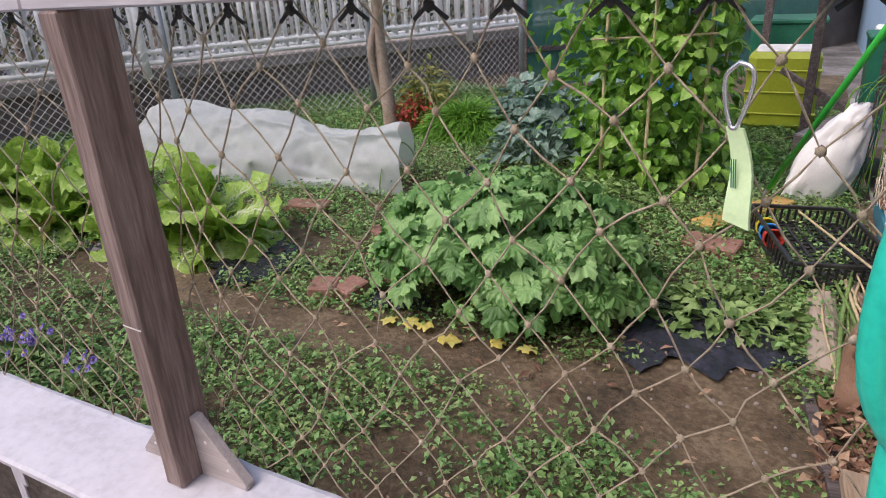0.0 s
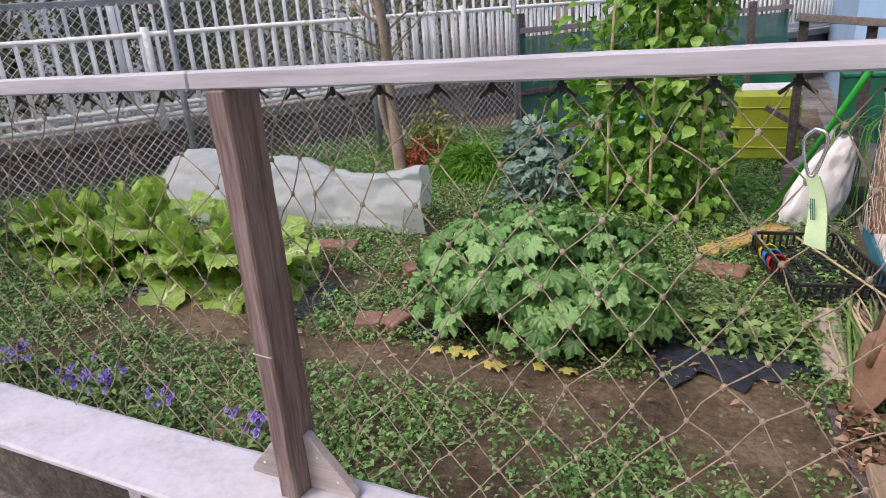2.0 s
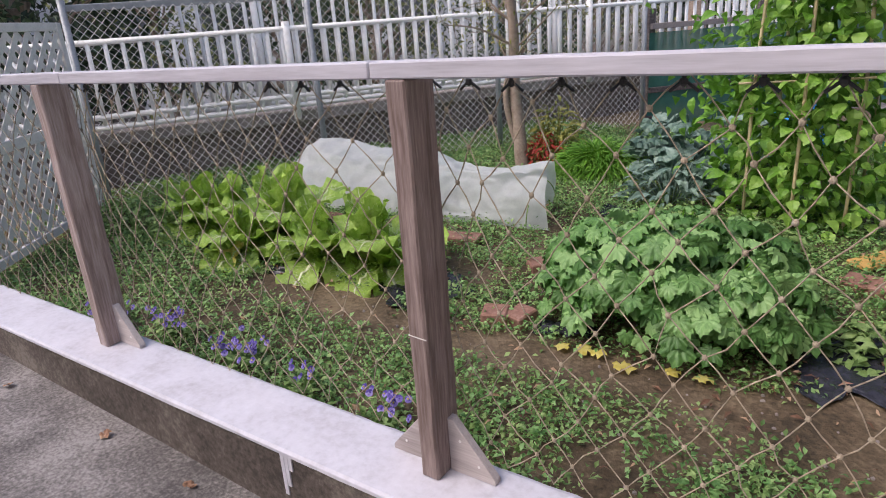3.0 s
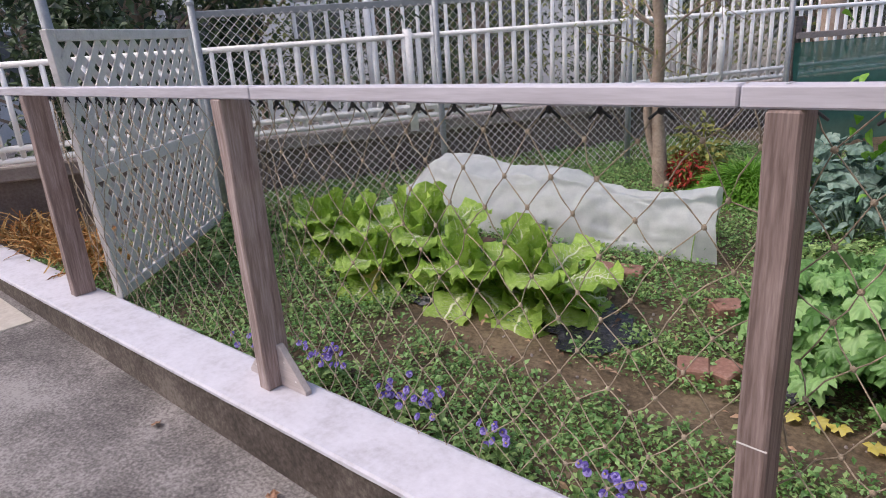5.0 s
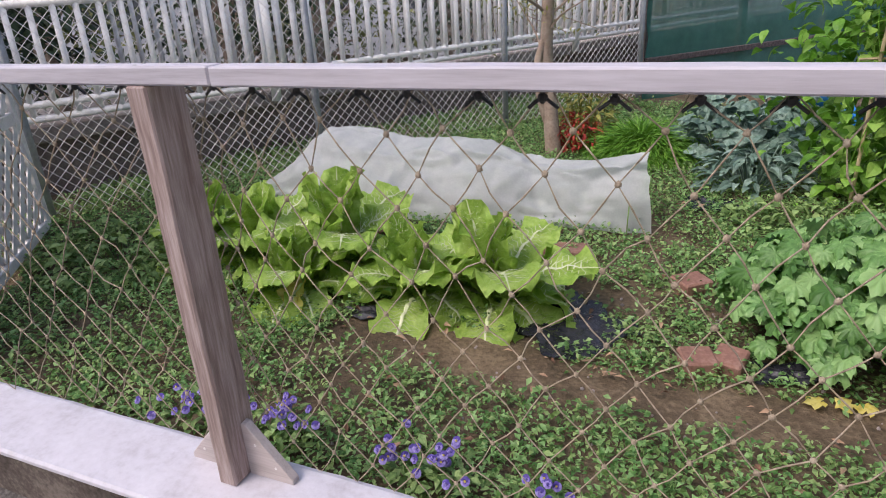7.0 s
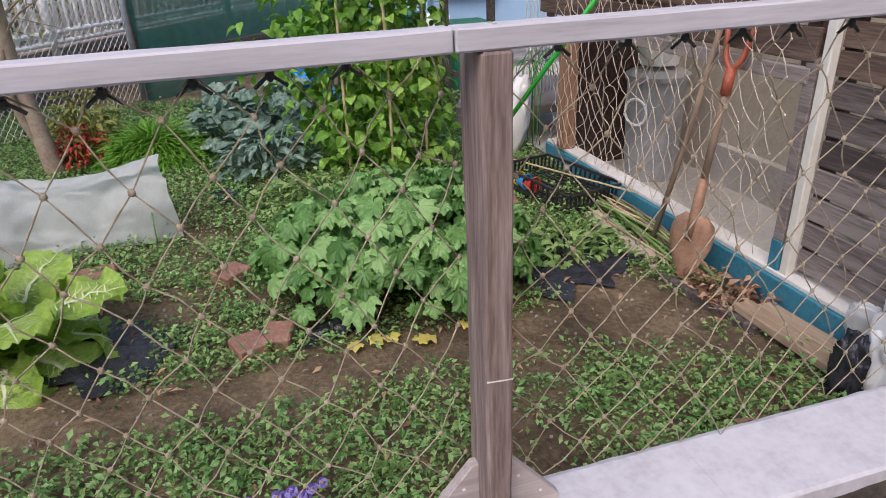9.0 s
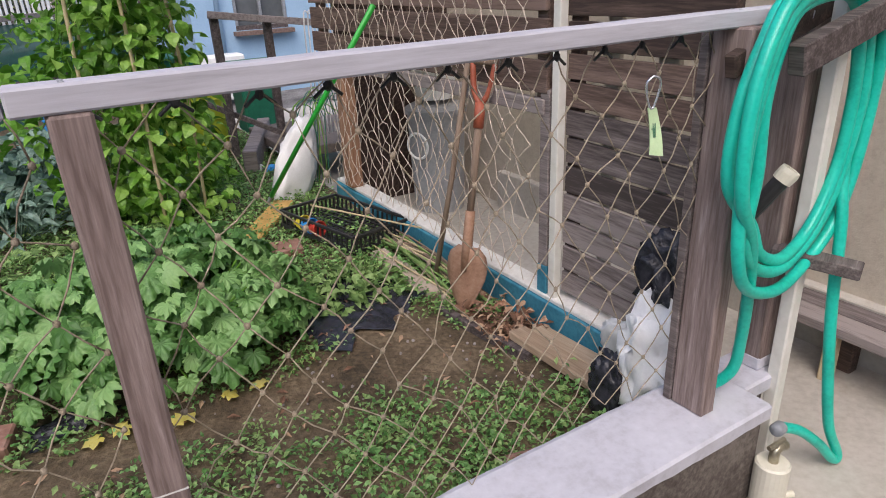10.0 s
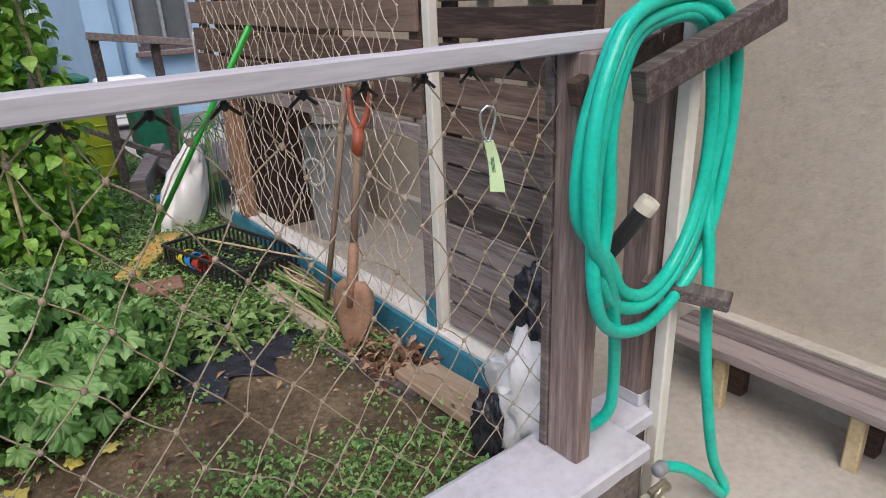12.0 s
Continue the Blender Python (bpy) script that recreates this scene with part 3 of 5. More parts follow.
screen2 = thing("upper_plank_screen", "brown weathered plank screen above an opening", "plank screen", pose(0, 0, 0))
z = 0.795
while z < 1.75:
    h = 0.105 + rng.uniform(-0.006, 0.008)
    part("plank", block(0.018, 1.98 + rng.uniform(-0.02, 0.02), h, 0.003, 0.0025, 10, 1), M_PLANK, screen2, m=pose(1.335 + rng.uniform(-0.003, 0.003), 1.83, z + h / 2))
    z += h + rng.uniform(0.012, 0.022)
part("bottom_batten", block(0.03, 1.65, 0.05, 0.003, 0.001, 8, 1), M_PLANKG, screen2, "greyed bottom batten", m=pose(1.338, 1.67, 0.752))
for y in (0.88, 1.85, 2.75):
    part("upright", block(0.04, 0.05, 0.98, 0.003), M_PLANK, screen2, m=pose(1.366, y, 1.26))

# ---- stucco house beside the yard, bench ----
wall = part("wall_east", block(0.2, 8.6, 4.0, 0.005), M_STUCCO, m=pose(2.2, -1.6, 1.8))
tagged(wall, "beige rough stucco house wall", "wall", kind="structure")
skirt = part("wall_plinth", block(0.05, 8.0, 0.24, 0.004), M_CONC, m=pose(2.078, -1.9, 0.0))
tagged(skirt, "dark concrete plinth of the stucco wall", "plinth", kind="structure")
# plain closing wall; its dark plank colour paints in the shade behind the opening
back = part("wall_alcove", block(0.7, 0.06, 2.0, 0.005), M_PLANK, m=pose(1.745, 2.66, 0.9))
tagged(back, "plain alcove wall in dark plank colour that stands in for shade", "wall", kind="structure")

bench = thing("low_bench", "low weathered plank bench against the stucco wall", "bench", pose(0, 0, 0))
for k, x in enumerate((1.89, 1.985)):
    part("seat_plank", block(0.09, 1.9, 0.035, 0.004, 0.0015, 8, 1), M_PLANKG, bench, m=pose(x, -0.66, 0.105))
for y in (0.1, -0.29, -1.2):
    leg = part("leg", block(0.035, 0.04, 0.19, 0.005, 0.003, 3, 2), M_TAN, bench, m=pose(1.89, y, -0.0085))
    part("leg", block(0.05, 0.06, 0.19, 0.005), M_PLANK, bench, m=pose(2.0, y, -0.0085))

# ---- things stored behind the opening ----
# grey-white bin plastic, its colour lowered for the shade it stands in
M_BINGREY = mat("shaded_grey_plastic", [(0.28, 0.285, 0.29), (0.4, 0.405, 0.41)], 0.55, 8.0, 60.0, 0.2)

def bin_with_lid(name, label, m, r, h, mat_body, mat_lid):
    t = thing(name, label, "storage bin", m)
    part("body", lathe(Bag(), [(0.001, 0), (r * 0.85, 0), (r * 0.88, 0.01), (r, h - 0.02), (r * 1.04, h - 0.02), (r * 1.04, h), (r * 0.95, h)], 24), mat_body, t, smooth=False)
    part("lid", lathe(Bag(), [(r * 1.08, h - 0.015), (r * 1.08, h + 0.012), (r * 0.9, h + 0.03), (r * 0.3, h + 0.04), (0.001, h + 0.04)], 24), mat_lid, t)
    ring = [(r * 1.05 * 1.0 + 0.0, 0.07 * math.cos(a), h * 0.7 + 0.07 * math.sin(a)) for a in np.linspace(0, 2 * math.pi, 18, endpoint=False)]
    part("handle", tube(Bag(), ring, 0.007, 6, True), M_WHITE, t, "white ring handle", m=pose(0, 0, 0, 0, 0, 200))
    return t


bin_with_lid("storage_bin", "pale grey lidded plastic bin in the shade behind the net", pose(1.8, 2.32, -0.105), 0.16, 0.58, M_BINGREY, M_BINGREY)
tub = part("white_tub", lathe(Bag(), [(0.001, 0), (0.1, 0), (0.13, 0.16), (0.14, 0.16), (0.14, 0.175), (0.12, 0.175), (0.095, 0.02), (0.001, 0.02)], 22), M_WHITE, m=pose(1.8, 2.32, 0.537))
tagged(tub, "white plastic tub on the lidded bin", "tub")

# ---- nets ----
def net_mesh(width, height, dx, dz, place, r, sag, seed, droop=0.0):
    """Zigzag cords knotted into diamonds. place(u, v) gives the point; u along, v up."""
    rng = np.random.default_rng(seed)
    nx, nz = int(width / dx), int(height / (dz / 2))
    P = np.zeros((nz + 1, nx + 1, 3))
    for j in range(nz + 1):
        for i in range(nx + 1):
            u = (i + 0.5 * (j % 2)) * dx + rng.normal(0, sag)
            v = height - j * dz / 2 + rng.normal(0, sag) * (j > 0)
            P[j, i] = place(u, v - droop * math.sin(math.pi * min(1, u / width)) * (j / nz))
    lines, knots = [], []
    for j in range(nz):
        cord, line = Bag(), []
        for i in range(nx + 1):
            pair = [P[j, i], P[j + 1, i]] if j % 2 == 0 else [P[j + 1, i], P[j, i]]
            for q in pair:
                if line:
                    line.append((line[-1] + q) / 2 + rng.normal(0, sag * 0.35, 3))
                line.append(q)
            if j:
                knots.append(P[j, i])
        tube(cord, line, r, 5)
        lines.append(cord)
    return lines, knots


def knot_blob(bag, p, r, rng):
    V, F = [], []
    for k, (z, q) in enumerate(((-1, 0.2), (-0.5, 0.95), (0.5, 0.95), (1, 0.2))):
        for c in range(6):
            a = c * math.pi / 3 + rng.uniform(-0.2, 0.2)
            V.append((p[0] + r * q * math.cos(a) * rng.uniform(0.8, 1.2), p[1] + r * 0.8 * q * math.sin(a), p[2] + r * z * rng.uniform(0.9, 1.25)))
    for k in range(3):
        for c in range(6):
            F.append([k * 6 + c, k * 6 + (c + 1) % 6, (k + 1) * 6 + (c + 1) % 6, (k + 1) * 6 + c])
    bag.add(V, F)


def front_net(x0, x1, seed):
    t = thing("rope_net", "hemp rope net of knotted diamonds hung from the top rail", "net", pose(0, 0, 0), "front nets")
    place = lambda u, v: (x0 + u, 0.036 + 0.066 * max([math.exp(-((x0 + u - px) / 0.16) ** 2) for px in POSTS] + [min(1.0, max(0.0, 1 - v / 0.75))]) + 0.008 * math.sin(9 * u + 5 * v), 0.2 + v)
    lines, knots = net_mesh(x1 - x0, 0.85, NDX, NDZ, place, 0.0014, 0.008, seed)
    for c in lines:
        part("cord", c, M_ROPE, t, smooth=True)
    rng = np.random.default_rng(seed)
    b = Bag()
    for p in knots:
        knot_blob(b, p, 0.005, rng)
    tagged(part("knotwork", b, M_ROPE, t, smooth=True), kind="stuff")
    for i in range(int((x1 - x0) / NDX)):
        u = (i + rng.uniform(-0.1, 0.1)) * NDX
        q = np.array(place(u, 0.85))
        tie = Bag()
        tube(tie, [q + (-0.02, 0.0, -0.026), q + (0, -0.002, -0.01), q + (0.005, -0.004, 0.01)], 0.0026, 5)
        tube(tie, [q + (0.02, 0.0, -0.026), q + (0, -0.002, -0.01), q + (-0.005, -0.004, 0.01)], 0.0026, 5)
        knot_blob(tie, q + (0, -0.003, -0.012), 0.0065, rng)
        part("tie", tie, M_TIE, t, "black tie on the rail")
    return t


NDX, NDZ = 0.096, 0.13
front_net(-2.72, -1.37, 21)
front_net(-1.35, -0.03, 22)
front_net(-0.01, 1.07, 23)

pale = thing("pale_net", "pale cord net hanging over the plank screen", "net", pose(0, 0, 0))
lines, knots = net_mesh(1.66, 1.5, 0.078, 0.125, lambda u, v: (1.312 - 0.02 * (1 - v / 1.5) + 0.008 * math.sin(7 * u + 6 * v), 0.9 + u, 0.12 + v), 0.0017, 0.012, 31)
for c in lines:
    part("cord", c, M_WNET, pale, smooth=True)
b = Bag()
for p in knots:
    knot_blob(b, p, 0.0045, rng)
tagged(part("knotwork", b, M_WNET, pale, smooth=True), kind="stuff")

# strap with snap hook on the net
strap = thing("strap_with_snap_hook", "pale green fabric strap on a polished snap hook", "key strap", pose(0.874, 0.018, 0.985, 0, 0, -25))
loop = [(0.0, 0, 0.0), (0.011, 0, -0.004), (0.014, 0, -0.018), (0.006, 0, -0.05), (0.002, 0, -0.056), (-0.003, 0, -0.053), (-0.009, 0, -0.035), (-0.011, 0, -0.012)]
part("snap_hook", tube(Bag(), spline(loop + [loop[0]], 5)[:-1], 0.0022, 8, True), M_CHROME, strap, smooth=True)
V, F = [], []
for i in range(10):
    t_ = i / 9
    xx, zz = 0.002 + 0.016 * t_ + 0.003 * math.sin(4 * t_), -0.055 - 0.085 * t_
    w = 0.008 + 0.005 * t_
    yy = 0.003 * math.sin(5 * t_)
    V += [(xx - w, yy - 0.001, zz), (xx + w, yy - 0.0015, zz - 0.004 * t_), (xx + w, yy + 0.002, zz - 0.004 * t_), (xx - w, yy + 0.0022, zz)]
for i in range(9):
    a, b_ = 4 * i, 4 * i + 4
    for k in range(4):
        F.append([a + k, a + (k + 1) % 4, b_ + (k + 1) % 4, b_ + k])
F += [[0, 3, 2, 1], [36, 37, 38, 39]]
part("webbing", Bag().add(V, F), M_TAG, strap)
mark = Bag()
for k in range(3):
    V2 = [(0.004 + 0.002 * k, -0.002, -0.082 - 0.0 * k), (0.0052 + 0.002 * k, -0.002, -0.082), (0.0082 + 0.002 * k, -0.0025, -0.108), (0.007 + 0.002 * k, -0.0025, -0.108)]
    mark.add(V2, [[0, 1, 2, 3]])
for k in range(5):
    a = k * math.pi / 5
    mark.add([(0.005 + 0.005 * math.cos(a), -0.0022, -0.09 + 0.005 * math.sin(a)), (0.0055 - 0.005 * math.cos(a), -0.0022, -0.09 - 0.005 * math.sin(a)), (0.0062 - 0.005 * math.cos(a), -0.0022, -0.0905 - 0.005 * math.sin(a))], [[0, 1, 2]])
part("print", mark, M_GREENBIN, strap, "small dark green print", m=pose(0, -0.0016, 0.0))

# ---- lattice panel ----
lat = thing("lattice_fence", "off-white diagonal lattice fence beside the garden", "lattice fence", Matrix.Translation((-2.56, 0.11, 0.0)) @ pose(0, 0, 0, 0, 0, math.degrees(math.atan2(0.99, -0.794))))
LW, LZ0, LZ1 = 1.27, 0.19, 1.285
def lean(x, y, z):
    """The panel is warped: its free edge leans outwards."""
    return (x, y + 0.05 * (z - LZ0) / (LZ1 - LZ0) * (1 - x / LW), z)


for x in (0.025, LW - 0.025):
    beam("stile", lean(x, 0, LZ0), lean(x, 0, LZ1), 0.028, 0.05, M_LATTICE, lat, roll=math.pi / 2)
for z in (LZ0 + 0.02, 0.71, LZ1 - 0.022):
    beam("lattice_rail", lean(0.05, 0, z), lean(LW - 0.05, 0, z), 0.026, 0.045 if z != 0.71 else 0.055, M_LATTICE, lat)


def slats(z0, z1, s, y):
    x0, x1 = 0.05, LW - 0.05
    h = z1 - z0
    slope = 1.0
    c = -h
    while c < (x1 - x0):
        ts = [max(0.0, -c), min(h, (x1 - x0) - c)]
        if ts[1] - ts[0] > 0.03:
            pa, pb = (x0 + c + ts[0], z0 + ts[0]), (x0 + c + ts[1], z0 + ts[1])
            if s < 0:
                pa, pb = (x0 + x1 - pa[0], pa[1]), (x0 + x1 - pb[0], pb[1])
            beam("slat", lean(pa[0], y, pa[1]), lean(pb[0], y, pb[1]), 0.006, 0.036, M_LATTICE, lat, bev=0)
        c += 0.098


for z0, z1 in ((0.235, 0.682), (0.738, 1.24)):
    slats(z0, z1, 1, -0.004)
    slats(z0, z1, -1, 0.0045)
lp = part("lattice_pole", tube(Bag(), [(0, 0, 0), (-0.06, -0.04, 1.75)], 0.021, 12), M_ZPOST, m=pose(-2.62, 0.15, 0.1), smooth=True)
tagged(lp, "galvanised steel pole holding the lattice", "pole")

# ---- chain-link fence ----
CL = 4.25
cmat = Matrix.Translation(CHAIN0) @ Matrix.Rotation(math.atan2(CHAIND.y, CHAIND.x), 4, "Z")
chain = thing("chain_link_fence", "galvanised chain-link fence on grey steel posts", "chain-link fence", cmat)
wires = Bag()
d = 0.056
rows_ = int(1.18 / (d / 2))
for i in range(int(CL / d)):
    for side in (0.0, 1.0):
        pts = [((i + (0.5 if k % 2 else side)) * d, 0.002 * (1 if k % 2 else -1) * (1 - 2 * side), 0.18 + k * d / 2) for k in range(rows_ + 1)]
        tube(wires, pts, 0.0021, 4)
tagged(part("wire_mesh", wires, M_ZINC, chain), "galvanised wire mesh", kind="stuff")
for x in (0.0, 1.45, 2.85, 4.22):
    pp = part("post", tube(Bag(), [(x, 0, 0), (x, 0, 1.43)], 0.021, 12), M_ZPOST, chain, smooth=True)
    part("post_cap", lathe(Bag(), [(0.024, 0), (0.024, 0.015), (0.015, 0.026), (0.001, 0.03)], 12), M_YELP if x == 1.45 else M_ZPOST, pp, m=pose(x, 0, 1.42))
part("top_bar", block(CL, 0.03, 0.04, 0.004), M_ZPOST, chain, "grey-brown top bar", m=pose(CL / 2, 0.02, 1.365))

# ---- white railings on the retaining wall ----
fmat = Matrix.Translation(FAR0) @ Matrix.Rotation(math.atan2(FARD.y, FARD.x), 4, "Z")
M_RWCAP = mat("wall_cap_concrete", [(0.2, 0.17, 0.16), (0.3, 0.26, 0.25), (0.4, 0.36, 0.34)], 0.95, 2.0, 60.0, 0.5)
rw = thing("retaining_wall", "brown concrete retaining wall, darkened for shadow, with a pale cap", "retaining wall", fmat, kind="structure")
# body colour kept dark to carry the shadow below the cap
part("wall_body", block(26, 0.2, 0.9, 0.01, 0.0), M_WALL, rw, m=pose(4, 0.2, 0.05))
part("wall_cap", block(26, 0.26, 0.09, 0.01), M_RWCAP, rw, "greyer concrete cap", m=pose(4, 0.17, 0.535))


def railing(name, label, x0, x1, y, zb, zt, step, post_step, double, group):
    t = thing(name, label, "railing", fmat, group)
    n = 0
    x = x0
    for z in ([zb, zt] + ([zb + 0.07] if double else [])):
        part("rail", tube(Bag(), [(x0, y, z), (x1, y, z)], 0.019, 8), M_WHITE, t, smooth=True)
    pk = Bag()
    tube(pk, [(0, 0, zb), (0, 0, zt + (0.0 if double else 0.06))], 0.0165, 6)
    me = pk.mesh("picket", True)
    me.materials.append(M_WHITE)
    while x < x1:
        o = new("picket", me)
        o.parent = t
        o.location = (x, y, 0)
        x += step
    x = x0 - (x0 % post_step)
    po = Bag()
    tube(po, [(0, 0, zb - 0.1), (0, 0, zt + 0.05)], 0.03, 12)
    mp_ = po.mesh("post", True)
    mp_.materials.append(M_WHITE)
    while x < x1:
        if x >= x0:
            o = new("post", mp_)
            o.parent = t
            o.location = (x, y, 0)
        x += post_step
    return t


railing("white_railing", "white enamelled tubular railing on the retaining wall", -3.5, 13.0, 0.0, 0.62, 1.165, 0.105, 2.7, True, "white railings")
railing("tall_white_railing", "taller white railing behind the low one", -0.6, 15.0, 1.1, 0.55, 1.5, 0.13, 3.1, False, "white railings")

# ---- green mesh screen and timber frame beyond the chain-link ----
gm = thing("green_mesh_screen", "dark green mesh sheet on a greyed timber frame", "mesh screen", Matrix.Translation(CHAIN0 + CHAIND * 4.28) @ Matrix.Rotation(math.atan2(CHAIND.y, CHAIND.x) - 0.12, 4, "Z"))
V, F = [], []
for j in range(9):
    for i in range(31):
        V.append((i * 0.11, 0.012 * math.sin(i * 1.3 + j) + 0.01 * math.sin(j * 2.2), 0.12 + j * 0.1))
for j in range(8):
    for i in range(30):
        F.append([j * 31 + i, j * 31 + i + 1, (j + 1) * 31 + i + 1, (j + 1) * 31 + i])
part("sheet", Bag().add(V, F), M_GNET, gm, smooth=True)
for x in (0.03, 1.1, 2.2, 3.25):
    part("post", block(0.06, 0.05, 1.02, 0.004), M_PLANKG, gm, m=pose(x, 0.04, 0.6))
for z in (0.45, 0.97):
    part("rail", block(3.3, 0.03, 0.045, 0.003), M_PLANKG, gm, m=pose(1.65, -0.012, z))


# ---- garden: row cover ----
def row_cover():
    t = thing("row_cover_tunnel", "white translucent fleece row cover sagging over hoops", "row cover", pose(0, 0, 0))
    ridge_x = [-2.75, -2.56, -2.38, -2.1, -1.99, -1.75, -1.5, -1.22, -1.03, -0.9, -0.74]
    ridge_z = [0.17, 0.3, 0.475, 0.467, 0.425, 0.435, 0.432, 0.345, 0.355, 0.385, 0.423]
    nu, nv = 150, 46
    V, F = [], []
    for i in range(nu + 1):
        u = i / nu
        xr = -2.75 + 2.01 * u
        h = float(np.interp(xr, ridge_x, ridge_z)) * 0.55 + 0.15 * sum(float(np.interp(xr + d, ridge_x, ridge_z)) for d in (-0.08, 0.04, 0.08)) - soil_z(xr, 2.1)
        for j in range(nv + 1):
            v = j / nv
            yf, yr, yb = float(np.interp(xr, [-2.5, -2.0, -1.2, -0.71], [1.78, 1.73, 1.88, 1.98])), 2.1, 2.34
            if v < 0.6:
                q = v / 0.6
                y, prof = yf + (yr - yf) * q ** 1.25, math.sin(q * math.pi / 2) ** 0.8
            else:
                q = (v - 0.6) / 0.4
                y, prof = yr + (yb - yr) * q, math.cos(q * math.pi / 2) ** 0.8
            crease = abs(noise.noise(Vector((u * 9, v * 9 + u * 3, 0.5))))
            wr = -0.035 * crease + 0.012 * noise.noise(Vector((u * 38, v * 14, 2.5))) + 0.02 * noise.noise(Vector((u * 7, v * 4, 4.0)))
            fold = 0.022 * math.sin(v * 17 + 3 * noise.noise(Vector((u * 5, v * 2, 7.0)))) * (v < 0.55) * min(1, 3 * v)
            x = xr + (0.05 * (1 - prof) * u if v < 0.6 else -0.1 * (1 - prof) * u) + 0.5 * wr
            V.append((x, y - wr * 0.7 - fold, soil_z(x, y) + 0.01 + max(0, h * prof + wr * (prof > 0.2))))
    w = nv + 1
    for i in range(nu):
        for j in range(nv):
            F.append([i * w + j, (i + 1) * w + j, (i + 1) * w + j + 1, i * w + j + 1])
    part("fleece", Bag().add(V, F), M_COVER, t, smooth=True)
    for x0, h in ((-2.35, 0.29), (-2.0, 0.26), (-1.55, 0.28), (-1.15, 0.2), (-0.8, 0.28)):
        pts = [(x0, 2.12 - 0.19 * math.cos(a), soil_z(x0, 2.12) + h * 0.78 * math.sin(a)) for a in np.linspace(0, math.pi, 14)]
        part("hoop", tube(Bag(), pts, 0.003, 6), M_WEED, t, "thin green hoop", smooth=True)
    leafy = Bag()
    k = 160
    r = np.random.default_rng(5)
    x = r.uniform(-2.3, -1.4, k)
    y = 2.1 + r.normal(0, 0.07, k)
    scatter(leafy, leaf(4, 0.5), np.stack([x, y, r.uniform(0.14, 0.22, k)], 1), r.uniform(0, 6.28, k), r.uniform(-0.9, 0.0, k), r.uniform(-0.5, 0.5, k), r.uniform(0.08, 0.15, k))
    tagged(part("seedlings", leafy, M_WEED, t, "green seedlings under the fleece"), kind="stuff")


row_cover()


# ---- leafy vegetables ----
def cabbage_leaf(seed, w, th0, th1):
    """A broad ruffled blade whose rib swings from th0 to th1 degrees above the level."""
    r = np.random.default_rng(seed)
    nu, nv = 18, 12
    V, F = [], []
    ph = r.uniform(0, 6.28, 4)
    px = pz = 0.0
    for i in range(nu + 1):
        t = i / nu
        th = radians(th0 + (th1 - th0) * t ** 1.15)
        if i:
            px, pz = px + math.cos(th) / nu, pz + math.sin(th) / nu
        half = w * 0.5 * (0.2 + 0.95 * math.sin(min(1.0, t * 0.95 + 0.03) * math.pi * 0.8) ** 1.1) if i < nu else w * 0.3
        nx_, nz_ = -math.sin(th), math.cos(th)
        for j in range(-nv // 2, nv // 2 + 1):
            s = j / (nv / 2)
            edge = abs(s) ** 2
            lift = edge * (0.06 * math.sin(t * 21 + s * 3 + ph[0]) + 0.025 * math.sin(t * 39 + s * 7 + ph[1])) + 0.022 * math.sin(t * 31 + ph[1]) * math.sin(abs(s) * 11 + ph[2]) + 0.13 * edge * (1 - t)
            tip = 0.05 * (1 - abs(s)) if i == nu else -0.04 * edge
            V.append((px + nx_ * lift + tip * math.cos(th), s * half * (1 + 0.06 * math.sin(t * 19 + ph[3]) + 0.03 * math.sin(t * 37 + s * 4)), pz + nz_ * lift + tip * math.sin(th)))
    m = nv + 1
    for i in range(nu):
        for j in range(nv):
            F.append([i * m + j, (i + 1) * m + j, (i + 1) * m + j + 1, i * m + j + 1])
    # pale rib and side veins, raised above the blade
    RV, RF = [], []
    for i in range(nu + 1):
        t = i / nu
        c = np.array(V[i * m + nv // 2])
        wd = 0.034 * (1 - t) ** 0.9 + 0.003
        RV += [tuple(c + (0, -wd, 0.01)), tuple(c + (0, 0, 0.018 * (1 - t) + 0.012)), tuple(c + (0, wd, 0.01))]
    for i in range(nu):
        a, b = 3 * i, 3 * i + 3
        RF += [[a, b, b + 1, a + 1], [a + 1, b + 1, b + 2, a + 2]]
    for i in range(1, nu - 1):
        for side in (-1, 1):
            path = [np.array(V[min(nu, i + q // 2) * m + nv // 2 + side * q]) + (0, 0, 0.012) for q in range(0, 5)]
            for q in range(4):
                n0 = len(RV)
                wa, wb = 0.006 * (1 - q / 5), 0.006 * (1 - (q + 1) / 5)
                RV += [tuple(path[q] + (-wa, 0, 0)), tuple(path[q] + (wa, 0, 0)), tuple(path[q + 1] + (wb, 0, 0)), tuple(path[q + 1] + (-wb, 0, 0))]
                RF.append([n0, n0 + 1, n0 + 2, n0 + 3])
    return (V, F), (RV, RF)


CAB = [[cabbage_leaf(s, 0.6, 38 - 6 * s, -75 + 8 * s) for s in range(4)], [cabbage_leaf(4 + s, 0.55, 70, -30 + 18 * s) for s in range(3)], [cabbage_leaf(8 + s, 0.42, 86, 62 + 8 * s) for s in range(3)]]


def place_leaf(bag, tmpl, m):
    V, F = tmpl
    A = np.array(m)
    bag.add(np.asarray(V) @ A[:3, :3].T + A[:3, 3], F)


